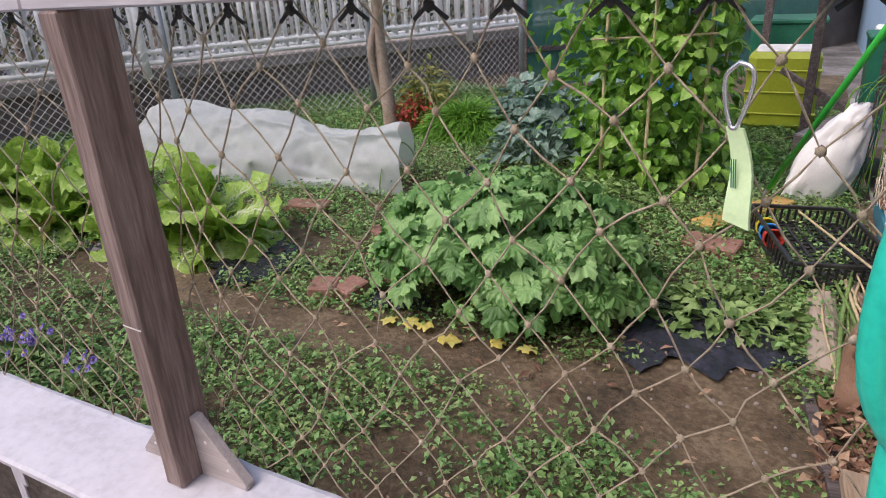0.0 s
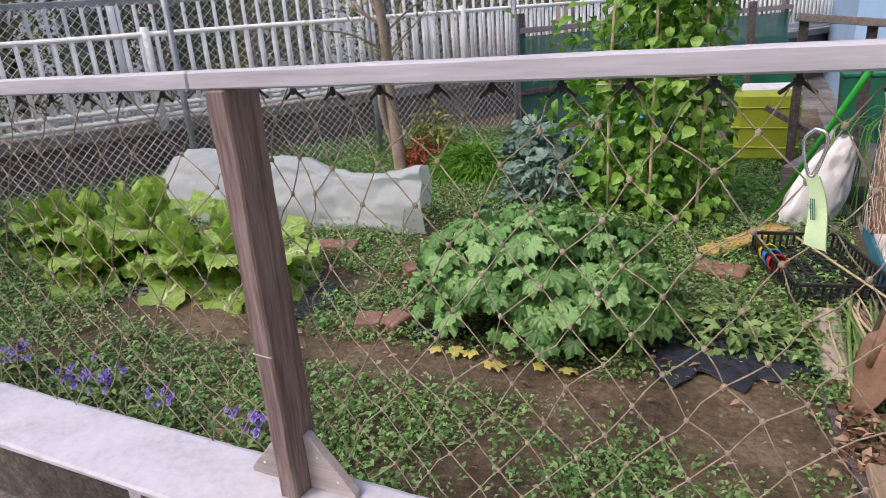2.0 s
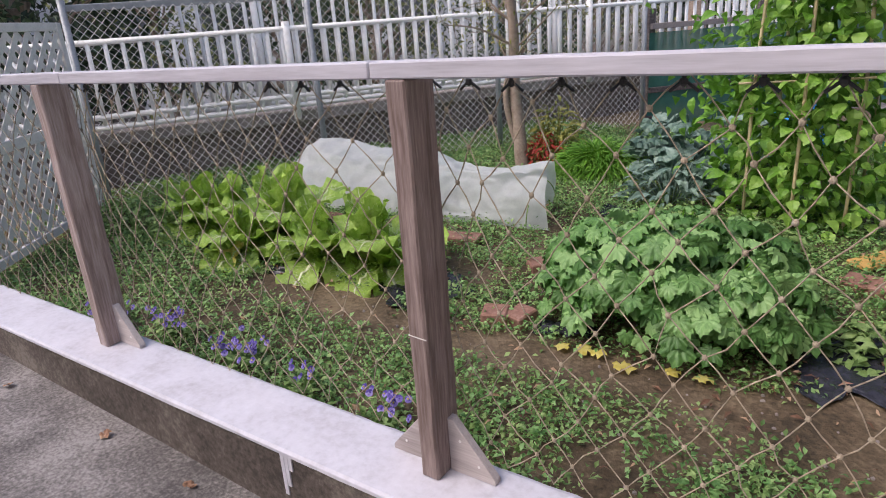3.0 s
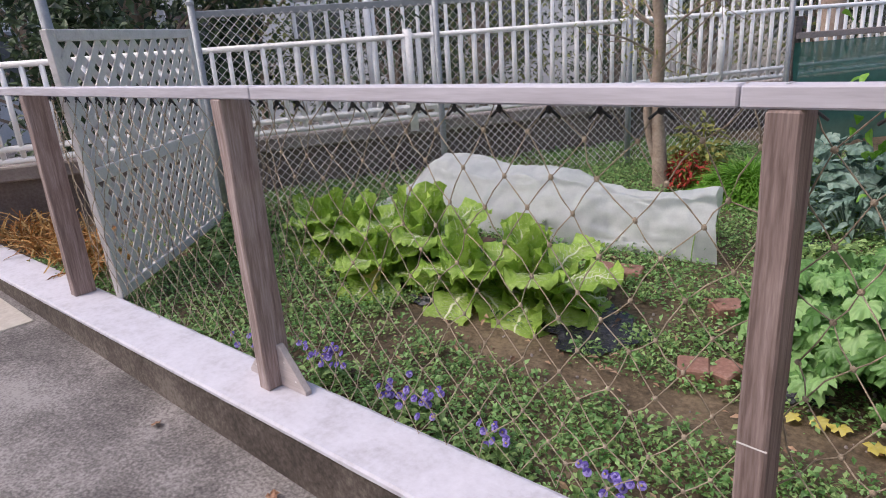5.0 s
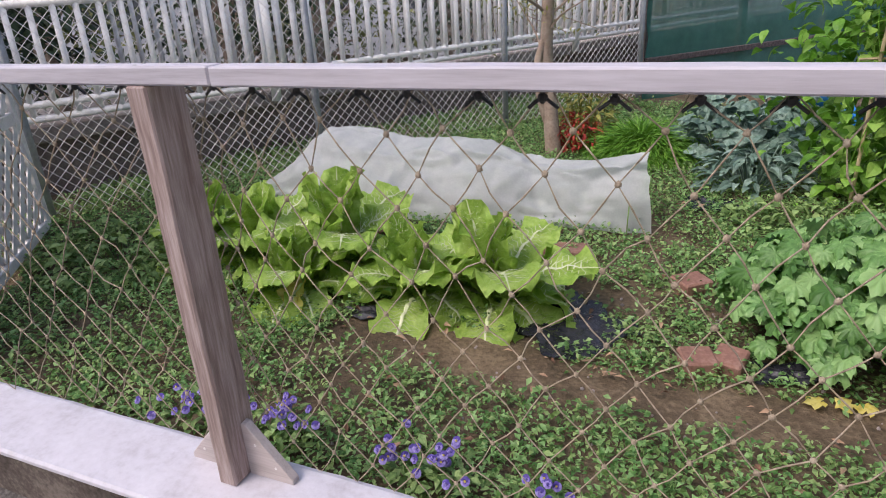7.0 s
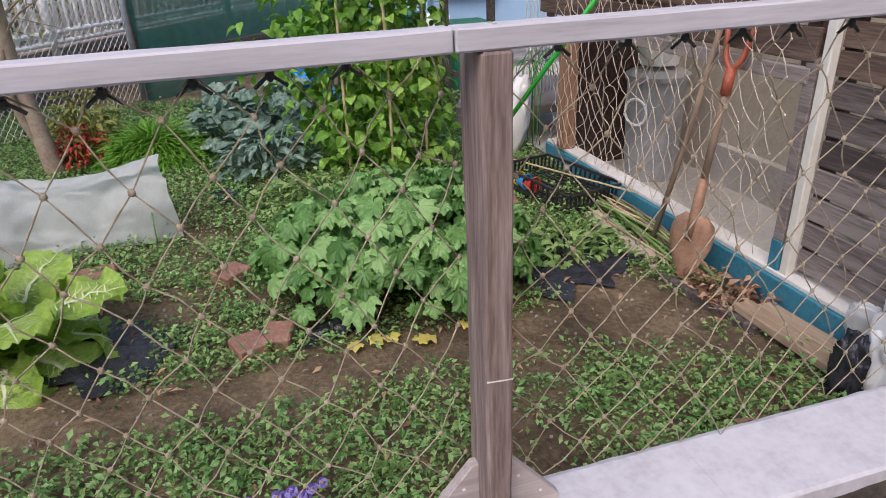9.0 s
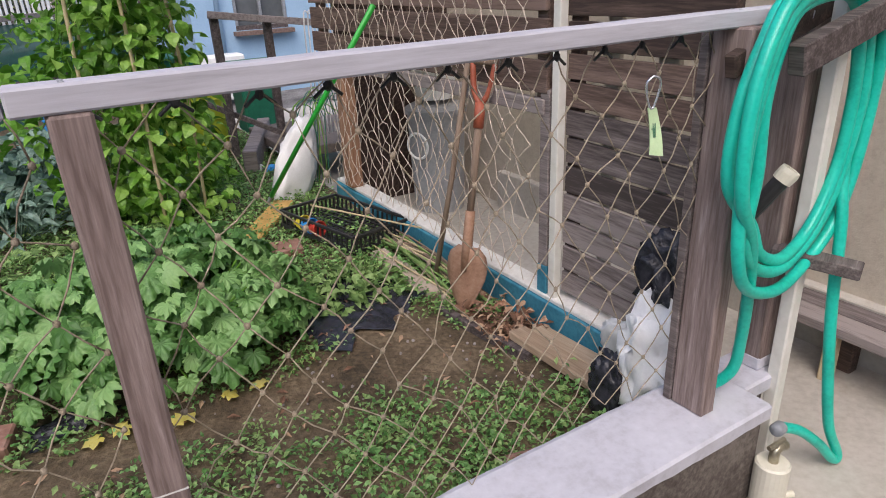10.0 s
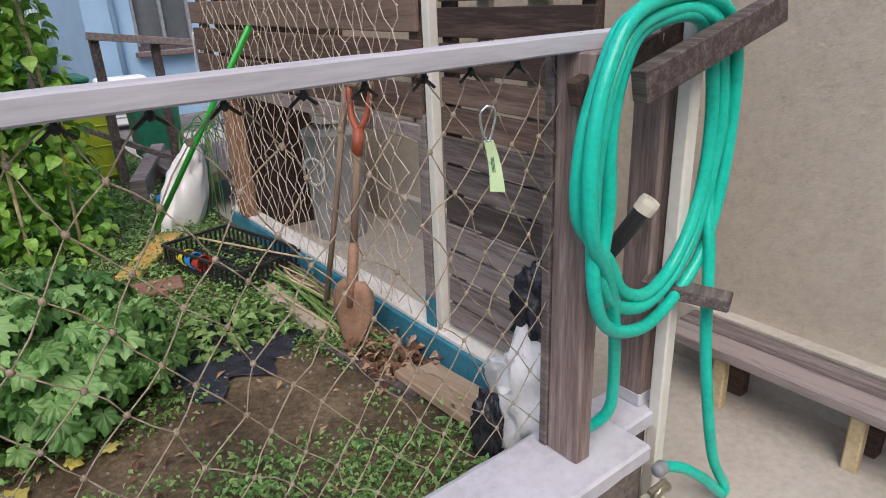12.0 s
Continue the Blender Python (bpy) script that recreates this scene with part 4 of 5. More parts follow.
def cabbage(x, y, size, seed, yellow=False):
    r = np.random.default_rng(seed)
    t = thing("napa_cabbage", "open napa cabbage with ruffled green leaves" + (", one yellowed" if yellow else ""), "cabbage", pose(x, y, soil_z(x, y)), "napa cabbages")
    golden = 2.39996
    k = 17
    for i in range(k):
        f = i / (k - 1)
        yaw = i * golden + r.normal(0, 0.2)
        ring = 0 if i < 7 else 1 if i < 12 else 2
        ln = size * (1.0, 1.08, 1.0)[ring] * r.uniform(0.85, 1.1)
        (V, F), (RV, RF) = CAB[ring][i % len(CAB[ring])]
        mm = Matrix.Rotation(yaw, 4, "Z") @ Matrix.Translation((0.035 * (1 - f), 0, 0.012 + 0.02 * f)) @ Matrix.Rotation(r.normal(0, 0.1), 4, "Y") @ Matrix.Rotation(r.normal(0, 0.2), 4, "X") @ Matrix.Scale(ln, 4)
        blade = Bag()
        place_leaf(blade, (V, F), mm)
        o = part("outer_leaf" if f < 0.6 else "inner_leaf", blade, M_YELLOW if yellow and i == 1 else M_CABB, t, "yellowed outer leaf" if yellow and i == 1 else "", smooth=True)
        rib = Bag()
        place_leaf(rib, (RV, RF), mm)
        part("leaf_rib", rib, M_RIB, o, "pale rib and veins", smooth=True)


for x, y, s, sd, yl in ((-1.15, 1.18, 0.34, 1, True), (-1.43, 1.1, 0.29, 2, False), (-1.84, 1.24, 0.36, 3, False), (-2.14, 1.16, 0.32, 4, False), (-2.42, 1.14, 0.28, 5, False), (-1.86, 0.98, 0.24, 6, True)):
    cabbage(x, y, s, sd, yl)


def lobed_bush():
    x0, y0 = 0.1, 1.36
    t = thing("lobed_leaf_plant", "dense low plant with broad lobed mid-green leaves", "vegetable plant", pose(0, 0, 0))
    r = np.random.default_rng(12)
    k = 600
    a = r.uniform(0, 2 * np.pi, k)
    q = np.sqrt(r.uniform(0, 1, k))
    px, py = 0.5 * q * np.cos(a), 0.39 * q * np.sin(a)
    top = 0.31 * np.sqrt(np.clip(1 - q ** 2.2, 0, 1)) + 0.05
    pz = top * r.uniform(0.45, 1.05, k) + 0.03
    pos = np.stack([x0 + px, y0 + py, np.array([soil_z(x0, y0)] * k) + pz], 1)
    blades = Bag()
    tm = [round_leaf(5, 0.32, 40, 0.3, 0.45), round_leaf(5, 0.24, 40, 0.45, 0.3), round_leaf(7, 0.27, 44, 0.25, 0.55)]
    for s in range(3):
        idx = np.arange(k)[s::3]
        scatter(blades, tm[s], pos[idx], a[idx] + r.normal(0, 0.5, len(idx)), 0.15 + 0.75 * q[idx] + r.normal(0, 0.28, len(idx)), r.normal(0, 0.3, len(idx)), r.uniform(0.05, 0.105, len(idx)))
    tagged(part("leaves", blades, M_BUSH, t, "broad lobed leaves", smooth=True), kind="stuff")
    st = Bag()
    for i in range(0, k, 2):
        b = np.array((x0 + px[i] * 0.35, y0 + py[i] * 0.35, soil_z(x0, y0)))
        tube(st, [b, (b + pos[i]) / 2 + (0, 0, 0.03), pos[i]], 0.0032, 4)
    tagged(part("stalkwork", st, M_CHIVE, t, "pale green leaf stalks"), kind="stuff")


lobed_bush()


def yellow_leaf(x, y, s, yaw, tilt=0.1):
    b = Bag()
    scatter(b, round_leaf(5, 0.35, 18, 0.2, 0.25), [(x, y, soil_z(x, y) + 0.02)], [yaw], [tilt], [0.1], [s])
    tagged(part("fallen_leaf", b, M_YELLOW, smooth=True), "yellow withered lobed leaf on the soil", "fallen leaf", "yellow leaves")


for i, (x, y, s) in enumerate(((-0.08, 0.96, 0.06), (0.085, 0.91, 0.075), (-0.13, 0.95, 0.06), (-0.02, 0.97, 0.05), (0.22, 0.96, 0.05), (0.33, 0.97, 0.06))):
    yellow_leaf(x, y, s, i * 1.7)


def droop_leaf(x, y, size, yaw):
    """A yellowed outer leaf that has dropped from its head."""
    (V, F), (RV, RF) = CAB[0][1]
    m = Matrix.Translation((x, y, soil_z(x, y) + 0.09)) @ Matrix.Rotation(yaw, 4, "Z") @ Matrix.Rotation(0.75, 4, "Y") @ Matrix.Scale(size, 4)
    t = thing("fallen_leaf", "yellow withered cabbage leaf on the weeds", "fallen leaf", pose(0, 0, 0), "yellow leaves")
    blade, rib = Bag(), Bag()
    place_leaf(blade, (V, F), m)
    place_leaf(rib, (RV, RF), m)
    part("blade", blade, M_YELLOW, t, smooth=True)
    part("leaf_rib", rib, M_RIB, t, "pale rib and veins", smooth=True)


droop_leaf(-1.8, 0.93, 0.19, -1.75)


def bean_trellis():
    t = thing("bean_trellis", "tall climbing bean plants on bamboo canes", "climbing beans", pose(0, 0, 0))
    r = np.random.default_rng(14)
    canes = [(0.12, 2.55), (0.34, 2.5), (0.56, 2.62), (0.18, 2.95), (0.42, 3.0), (0.6, 2.95)]
    for i, (x, y) in enumerate(canes):
        pts = [(x, y, soil_z(x, y)), (x + 0.01, y, 0.9), (x + (0.36 - x) * 0.35, y + (2.75 - y) * 0.3, 2.0)]
        part("cane", tube(Bag(), spline(pts, 5), 0.0085, 7), M_TAN, t, "tan bamboo cane", smooth=True)
    for z in (0.75, 1.45):
        part("cross_cane", tube(Bag(), [(0.05, 2.56, z), (0.65, 2.6, z + 0.02)], 0.006, 6), M_TAN, t)
    k = 3000
    z = r.uniform(0.0, 2.0, k) ** 1.0
    wide = 0.30 - 0.04 * z
    x = 0.36 + np.clip(r.normal(0, 0.62, k), -1.15, 1.1) * wide
    y = 2.74 + np.clip(r.normal(0, 0.62, k), -1.1, 1.1) * 0.24
    pos = np.stack([x, y, 0.06 + z], 1)
    bl = Bag()
    tm = leaf(4, 0.82, 0.8, 0.1, 0.3)
    yaw = np.arctan2(y - 2.74, x - 0.36) + r.normal(0, 0.8, k)
    scatter(bl, tm, pos, yaw, r.normal(0.55, 0.45, k), r.normal(0, 0.5, k), r.uniform(0.045, 0.085, k))
    tagged(part("leaves", bl, M_BEAN, t, "heart-shaped bean leaves"), kind="stuff")
    vb = Bag()
    for (cx, cy) in canes:
        ph = r.uniform(0, 6)
        pts = [(cx + 0.03 * math.cos(h * 9 + ph), cy + 0.03 * math.sin(h * 9 + ph), 0.04 + h) for h in np.linspace(0, 1.9, 50)]
        tube(vb, pts, 0.0028, 4)
    tagged(part("vines", vb, M_CHIVE, t, "twining green vines"), kind="stuff")
    # side spray of paler leaves on the left of the trellis
    k = 420
    pos = np.stack([r.normal(0.02, 0.14, k), r.normal(2.8, 0.15, k), np.abs(r.normal(0.62, 0.3, k)) + 0.1], 1)
    bl = Bag()
    scatter(bl, leaf(4, 0.6, 0.9, 0.12, 0.3), pos, r.uniform(0, 6.28, k), r.normal(0.4, 0.5, k), r.normal(0, 0.5, k), r.uniform(0.05, 0.1, k))
    tagged(part("side_growth", bl, M_CHIVE, t, "bright side shoots"), kind="stuff")


bean_trellis()


def clump(name, label, category, x, y, spread, h, k, tmpl, size, material, up, seed, flat=1.0):
    t = thing(name, label, category, pose(x, y, soil_z(x, y)))
    r = np.random.default_rng(seed)
    a, q = r.uniform(0, 6.28, k), np.sqrt(r.uniform(0, 1, k))
    top = h * np.sqrt(np.clip(1.02 - q * q, 0.05, 1)) * r.uniform(0.35, 1.0, k)
    pos = np.stack([spread[0] * q * np.cos(a), spread[1] * q * np.sin(a), top], 1)
    b = Bag()
    scatter(b, tmpl, pos, a + r.normal(0, 0.6, k), r.normal(up, 0.3, k), r.normal(0, 0.4, k), r.uniform(*size, k))
    tagged(part("leaves", b, material, t), kind="stuff")
    st = Bag()
    for i in range(0, k, max(1, k // 60)):
        tube(st, [pos[i] * (0.3, 0.3, 0), pos[i] * (0.7, 0.7, 0.6), pos[i]], 0.003, 4)
    tagged(part("stemwork", st, material, t), kind="stuff")
    return t


def grass_clump():
    x, y = -0.9, 3.14
    t = thing("chive_clump", "dense bright green tuft of fine arching leaves", "herb clump", pose(x, y, soil_z(x, y)))
    r = np.random.default_rng(18)
    k = 4200
    a, q = r.uniform(0, 6.28, k), np.sqrt(r.uniform(0, 1, k))
    pos = np.stack([0.26 * q * np.cos(a), 0.2 * q * np.sin(a), 0.15 * np.sqrt(1 - q * q) * r.uniform(0.2, 1, k)], 1)
    b = Bag()
    scatter(b, leaf(4, 0.06, 0.6, 0.3, 0.5), pos, a + r.normal(0, 0.5, k), -1.15 + 0.95 * q + r.normal(0, 0.25, k), r.normal(0, 0.3, k), r.uniform(0.08, 0.15, k))
    tagged(part("leaf_tuft", b, M_CHIVE, t), kind="stuff")


grass_clump()
clump("kale_plant", "blue-green kale with broad waxy leaves", "kale", -0.42, 3.2, (0.34, 0.3), 0.42, 120, round_leaf(5, 0.2, 16, 0.2, 0.35), (0.07, 0.13), M_KALE, 0.3, 41)
clump("kale_plant", "blue-green kale with broad waxy leaves", "kale", -0.12, 3.7, (0.34, 0.28), 0.36, 110, round_leaf(5, 0.2, 16, 0.2, 0.35), (0.07, 0.13), M_KALE, 0.3, 42)
clump("kale_plant", "small blue-green kale with narrow leaves", "kale", -0.3, 2.75, (0.26, 0.2), 0.26, 150, leaf(4, 0.4, 1.0), (0.07, 0.12), M_KALE, 0.1, 43)
clump("heavenly_bamboo", "olive-yellow shrub with red lower leaves beside the tree", "shrub", -1.26, 3.28, (0.2, 0.18), 0.46, 420, leaf(3, 0.36, 1.0), (0.04, 0.075), M_NANDINA, 0.1, 44)
clump("red_leaved_shrub", "low shrub with red autumn leaves", "shrub", -1.28, 3.14, (0.17, 0.12), 0.26, 240, leaf(3, 0.36, 1.0), (0.035, 0.06), M_RED, 0.2, 45)
clump("leafy_weeds", "dark green leafy weeds by the lattice", "weeds", -2.75, 0.95, (0.42, 0.3), 0.16, 500, leaf(3, 0.6, 0.9), (0.03, 0.06), M_WEED, 0.2, 46)
clump("leafy_weeds", "bright green leafy weeds below the trellis", "weeds", 0.0, 2.25, (0.45, 0.25), 0.16, 520, leaf(3, 0.6, 0.9), (0.025, 0.055), M_WEED, 0.2, 47)
clump("leafy_weeds", "bright green leafy weeds below the trellis", "weeds", 0.62, 3.3, (0.3, 0.35), 0.07, 500, leaf(3, 0.6, 0.9), (0.025, 0.05), M_CHIVE, 0.2, 48)
clump("leafy_weeds", "green leafy weeds on the black film", "weeds", 0.8, 1.44, (0.27, 0.18), 0.09, 330, leaf(3, 0.62, 0.9), (0.03, 0.055), M_WEED, 0.2, 49)


def small_tree():
    x, y = -1.4, 3.03
    t = thing("small_tree", "slender pale-barked tree with sparse fine leaves", "tree", pose(x, y, soil_z(x, y) - 0.02))
    b = Bag()
    trunk = spline([(0, 0, 0), (-0.03, 0.02, 0.3), (-0.06, 0.03, 0.62), (-0.05, 0.02, 1.0), (-0.1, 0.0, 1.5), (-0.08, 0.05, 2.1)], 5)
    tube(b, trunk, np.linspace(0.05, 0.022, len(trunk)), 10)
    tube(b, spline([(0.02, 0.02, 0.05), (-0.07, 0.0, 0.3), (-0.1, -0.02, 0.55), (-0.06, 0.03, 0.75)], 5), 0.022, 8)
    part("trunk", b, M_BARK, t, smooth=True)
    r = np.random.default_rng(55)
    tips = []
    br = Bag()
    for i in range(26):
        z0 = r.uniform(0.55, 1.9)
        a = r.uniform(0, 6.28)
        l = r.uniform(0.25, 0.55)
        s = np.array((-0.07, 0.02, z0))
        e = s + (l * math.cos(a), l * math.sin(a), r.uniform(0.15, 0.5))
        path = spline([s, (s + e) / 2 + r.normal(0, 0.03, 3), e], 4)
        tube(br, path, np.linspace(0.009, 0.003, len(path)), 5)
        for _ in range(3):
            p = path[r.integers(3, len(path))]
            q = p + r.normal(0, 0.12, 3) + (0, 0, 0.05)
            tube(br, [p, q], 0.002, 4)
            tips += [p, q, (p + q) / 2]
    tagged(part("branchwork", br, M_BARK, t), kind="stuff")
    tips = np.array(tips)
    k = 1500
    pos = tips[r.integers(0, len(tips), k)] + r.normal(0, 0.05, (k, 3))
    lv = Bag()
    scatter(lv, leaf(2, 0.4, 1.0), pos, r.uniform(0, 6.28, k), r.normal(0.2, 0.6, k), r.normal(0, 0.6, k), r.uniform(0.022, 0.04, k))
    tagged(part("crown", lv, M_NANDINA, t), kind="stuff")


small_tree()


# ---- pansies ----
def pansies(x, y, seed, n=14):
    t = thing("pansy_clump", "violet pansies flowering at the kerb", "pansies", pose(x, y, soil_z(x, y)), "pansies along the kerb")
    r = np.random.default_rng(seed)
    k = 50
    b = Bag()
    scatter(b, leaf(3, 0.5), np.stack([r.normal(0, 0.05, k), r.normal(0, 0.035, k), r.uniform(0.01, 0.07, k)], 1), r.uniform(0, 6.28, k), r.normal(-0.2, 0.4, k), r.normal(0, 0.3, k), r.uniform(0.03, 0.045, k))
    tagged(part("leaves", b, M_WEED, t), kind="stuff")
    petal = round_leaf(1, 0.1, 10, 0.2, 0.1)
    for i in range(n):
        c = np.array((r.normal(0, 0.055), r.normal(0, 0.035), r.uniform(0.075, 0.12)))
        f = Bag()
        face = r.uniform(-2.4, -0.8)
        for q in range(5):
            a = q * 2 * math.pi / 5
            m = Matrix.Translation(c) @ Matrix.Rotation(face, 4, "Z") @ Matrix.Rotation(r.uniform(0.6, 1.1), 4, "Y") @ Matrix.Rotation(a, 4, "Z") @ Matrix.Scale(0.015, 4)
            place_leaf(f, petal, m)
        fl = part("flower", f, M_PURPLE, t)
        eye = Bag()
        knot_blob(eye, c + np.array((0, -0.003, 0.003)), 0.003, r)
        part("flower_eye", eye, M_YELLOW if i % 3 == 0 else M_PURPLE, fl)


for i, (x, y) in enumerate(((-1.72, 0.235), (-1.48, 0.29), (-1.39, 0.28), (-1.07, 0.28), (-1.0, 0.27), (-0.72, 0.285), (-0.4, 0.28))):
    pansies(x, y, 60 + i, 15 if i % 2 == 0 else 9)


# ---- low weeds over the soil ----
def weed_cover():
    r = np.random.default_rng(77)
    tm = leaf(2, 0.62, 0.8, 0.1, 0.2)
    bags = [Bag(), Bag()]
    n = 30000
    xs, ys = r.uniform(-3.6, 1.26, n), r.uniform(0.11, 4.6, n)
    keep = []
    for x, y in zip(xs, ys):
        m = noise.noise(Vector((x * 2.3, y * 2.3, 9.0))) * 0.8 + noise.noise(Vector((x * 7, y * 7, 2.0))) * 0.35
        bare = math.exp(-((y - 0.86 - 0.05 * math.sin(3 * x)) / 0.12) ** 2) * (-1.6 < x < 1.3)
        bare = max(bare, math.exp(-((x - 0.8) / 0.26) ** 2 - ((y - 0.9) / 0.22) ** 2))
        bare = max(bare, math.exp(-((x + 0.75) / 0.2) ** 2 - ((y - 1.3) / 0.16) ** 2))
        dens = 0.72 if y > 1.6 else 0.52
        dens += 0.15 if x < -1.6 else 0
        if abs(x - 0.76) < 0.22 and abs(y - 1.34) < 0.2 or abs(x + 0.9) < 0.19 and abs(y - 1.13) < 0.16 or abs(x + 0.185) < 0.1 and abs(y - 1.08) < 0.05:
            bare = max(bare, 0.9)
        keep.append(m + dens - 1.05 * bare > r.uniform(-0.05, 0.55))
    P = np.stack([xs, ys], 1)[np.array(keep)]
    nl = 8
    for s in range(2):
        Q = P[s::2]
        k = len(Q) * nl
        ctr = np.repeat(Q, nl, 0)
        sz = np.repeat(r.uniform(0.55, 1.15, len(Q)), nl)
        off = r.normal(0, 0.02, (k, 2)) * sz[:, None]
        xy = ctr + off
        zz = np.array([soil_z(a, b) for a, b in Q])
        z = np.repeat(zz, nl) + np.abs(r.normal(0.022, 0.015, k)) * sz + 0.002
        yaw = np.arctan2(off[:, 1], off[:, 0]) + r.normal(0, 0.6, k)
        scatter(bags[s], tm, np.column_stack([xy, z]), yaw, r.normal(-0.1, 0.4, k), r.normal(0, 0.4, k), r.uniform(0.014, 0.028, k) * sz)
    t = thing("weed_cover", "low spreading green weeds over the garden soil", "weeds", pose(0, 0, 0), kind="stuff")
    tagged(part("weed_leaves", bags[0], M_WEED, t), kind="stuff")
    tagged(part("weed_leaves", bags[1], M_BUSH, t), kind="stuff")
    # pebbles, straw and dead leaf bits
    k = 420
    x, y = r.uniform(-1.8, 1.26, k), r.uniform(0.12, 1.5, k)
    pb = Bag()
    for a, b in zip(x, y):
        knot_blob(pb, np.array((a, b, soil_z(a, b) + 0.002)), r.uniform(0.002, 0.007), r)
    p = part("pebbles", pb, M_RWCAP)
    tagged(p, "small pale stones on the soil", "pebbles", kind="stuff")
    k = 1000
    x, y = r.uniform(-2.6, 1.25, k), r.uniform(0.12, 2.4, k)
    lb = Bag()
    scatter(lb, leaf(2, 0.4, 1.0, 0.2, 0.1), np.stack([x, y, [soil_z(a, b) + 0.012 for a, b in zip(x, y)]], 1), r.uniform(0, 6.28, k), r.normal(0, 0.25, k), r.normal(0, 0.4, k), r.uniform(0.015, 0.045, k))
    tagged(part("dead_leaf_bits", lb, M_LITTER), "brown dead leaf scraps on the soil", "leaf litter", kind="stuff")
    k = 260
    lb = Bag()
    scatter(lb, leaf(2, 0.5, 1.0, 0.2, 0.1), np.stack([r.uniform(1.08, 1.29, k), r.uniform(0.76, 1.05, k), r.uniform(-0.035, 0.02, k)], 1), r.uniform(0, 6.28, k), r.normal(0, 0.4, k), r.normal(0, 0.5, k), r.uniform(0.03, 0.06, k))
    tagged(part("leaf_litter", lb, M_LITTER), "heap of reddish-brown dead leaves by the footing", "leaf litter", kind="stuff")


weed_cover()


# ---- black mulch film ----
def film(cx, cy, sx, sy, rz, seed):
    r = np.random.default_rng(seed)
    n = 30
    V, F = [], []
    c, s = math.cos(rz), math.sin(rz)
    for j in range(n + 1):
        for i in range(n + 1):
            u, v = i / n - 0.5, j / n - 0.5
            u2 = u + 0.16 * noise.noise(Vector((v * 5, seed, 0)))
            v2 = v + 0.2 * noise.noise(Vector((u * 5, seed, 3)))
            x, y = cx + c * u2 * sx - s * v2 * sy, cy + s * u2 * sx + c * v2 * sy
            V.append((x, y, soil_z(x, y) + 0.006 + 0.022 * abs(noise.noise(Vector((x * 11, y * 20, seed)))) + 0.016 * abs(noise.noise(Vector((x * 26 + y * 12, y * 44, seed))))))
    for j in range(n):
        for i in range(n):
            F.append([j * (n + 1) + i, j * (n + 1) + i + 1, (j + 1) * (n + 1) + i + 1, (j + 1) * (n + 1) + i])
    tagged(part("mulch_film", Bag().add(V, F), M_PLASTIC, smooth=True), "crumpled black plastic mulch film on the soil", "mulch film", "mulch films")


film(0.76, 1.34, 0.52, 0.46, 0.4, 1)
film(-0.9, 1.13, 0.42, 0.34, -0.5, 2)
film(-0.185, 1.08, 0.22, 0.1, 0.3, 3)
film(-0.47, 2.45, 0.24, 0.18, 0.2, 4)
film(-1.5, 0.95, 0.26, 0.1, 0.1, 5)


# ---- bricks ----
def brick(x, y, l, w, h, rz, label, tilt=0):
    tagged(part("brick", block(l, w, h, 0.006, 0.003, 3, 0), M_BRICK, m=pose(x, y, soil_z(x, y) + h * 0.42, tilt, 0, rz)), label, "brick", "garden bricks")


brick(-0.455, 1.02, 0.1, 0.1, 0.06, 20, "broken terracotta brick on the soil")
brick(-0.365, 1.055, 0.09, 0.1, 0.06, -15, "broken terracotta brick with pale chips", 6)
brick(-1.02, 1.65, 0.21, 0.1, 0.05, 12, "terracotta paving brick among weeds")
brick(0.72, 1.97, 0.21, 0.13, 0.05, -10, "terracotta paving brick beside the crate")
brick(-1.78, 1.58, 0.2, 0.1, 0.05, 5, "terracotta paving brick among weeds")
brick(-0.505, 1.52, 0.12, 0.1, 0.05, 40, "broken terracotta brick among weeds")


# ---- crate, pots, board, pole ----
def crate():
    t = thing("harvest_crate", "shallow black plastic crate with slotted sides", "crate", pose(1.08, 2.045, 0.012, -3, 3, -72))
    L, W, H = 0.53, 0.36, 0.085
    for sy in (-1, 1):
        part("rim", block(L, 0.014, 0.014, 0.002), M_BLACK, t, m=pose(0, sy * W / 2, H))
        part("lower_band", block(L, 0.008, 0.022, 0.002), M_BLACK, t, m=pose(0, sy * W / 2, 0.012))
        for i in range(16):
            part("side_slat", block(0.009, 0.006, H - 0.02, 0), M_BLACK, t, m=pose(-L / 2 + 0.015 + i * (L - 0.03) / 15, sy * W / 2, H / 2))
    for sx in (-1, 1):
        part("rim", block(0.014, W - 0.014, 0.014, 0.002), M_BLACK, t, m=pose(sx * L / 2, 0, H))
        part("lower_band", block(0.008, W - 0.014, 0.022, 0.002), M_BLACK, t, m=pose(sx * L / 2, 0, 0.012))
        for i in range(13):
            part("side_slat", block(0.006, 0.009, H - 0.02, 0), M_BLACK, t, m=pose(sx * L / 2, -W / 2 + 0.015 + i * (W - 0.03) / 12, H / 2))
    for i in range(15):
        part("base_slat", block(0.014, W - 0.01, 0.005, 0), M_BLACK, t, m=pose(-L / 2 + 0.02 + i * (L - 0.04) / 14, 0, 0.01))
    for i in range(9):
        part("base_slat", block(L - 0.01, 0.012, 0.005, 0), M_BLACK, t, m=pose(0, -W / 2 + 0.03 + i * (W - 0.06) / 8, 0.0145))


crate()


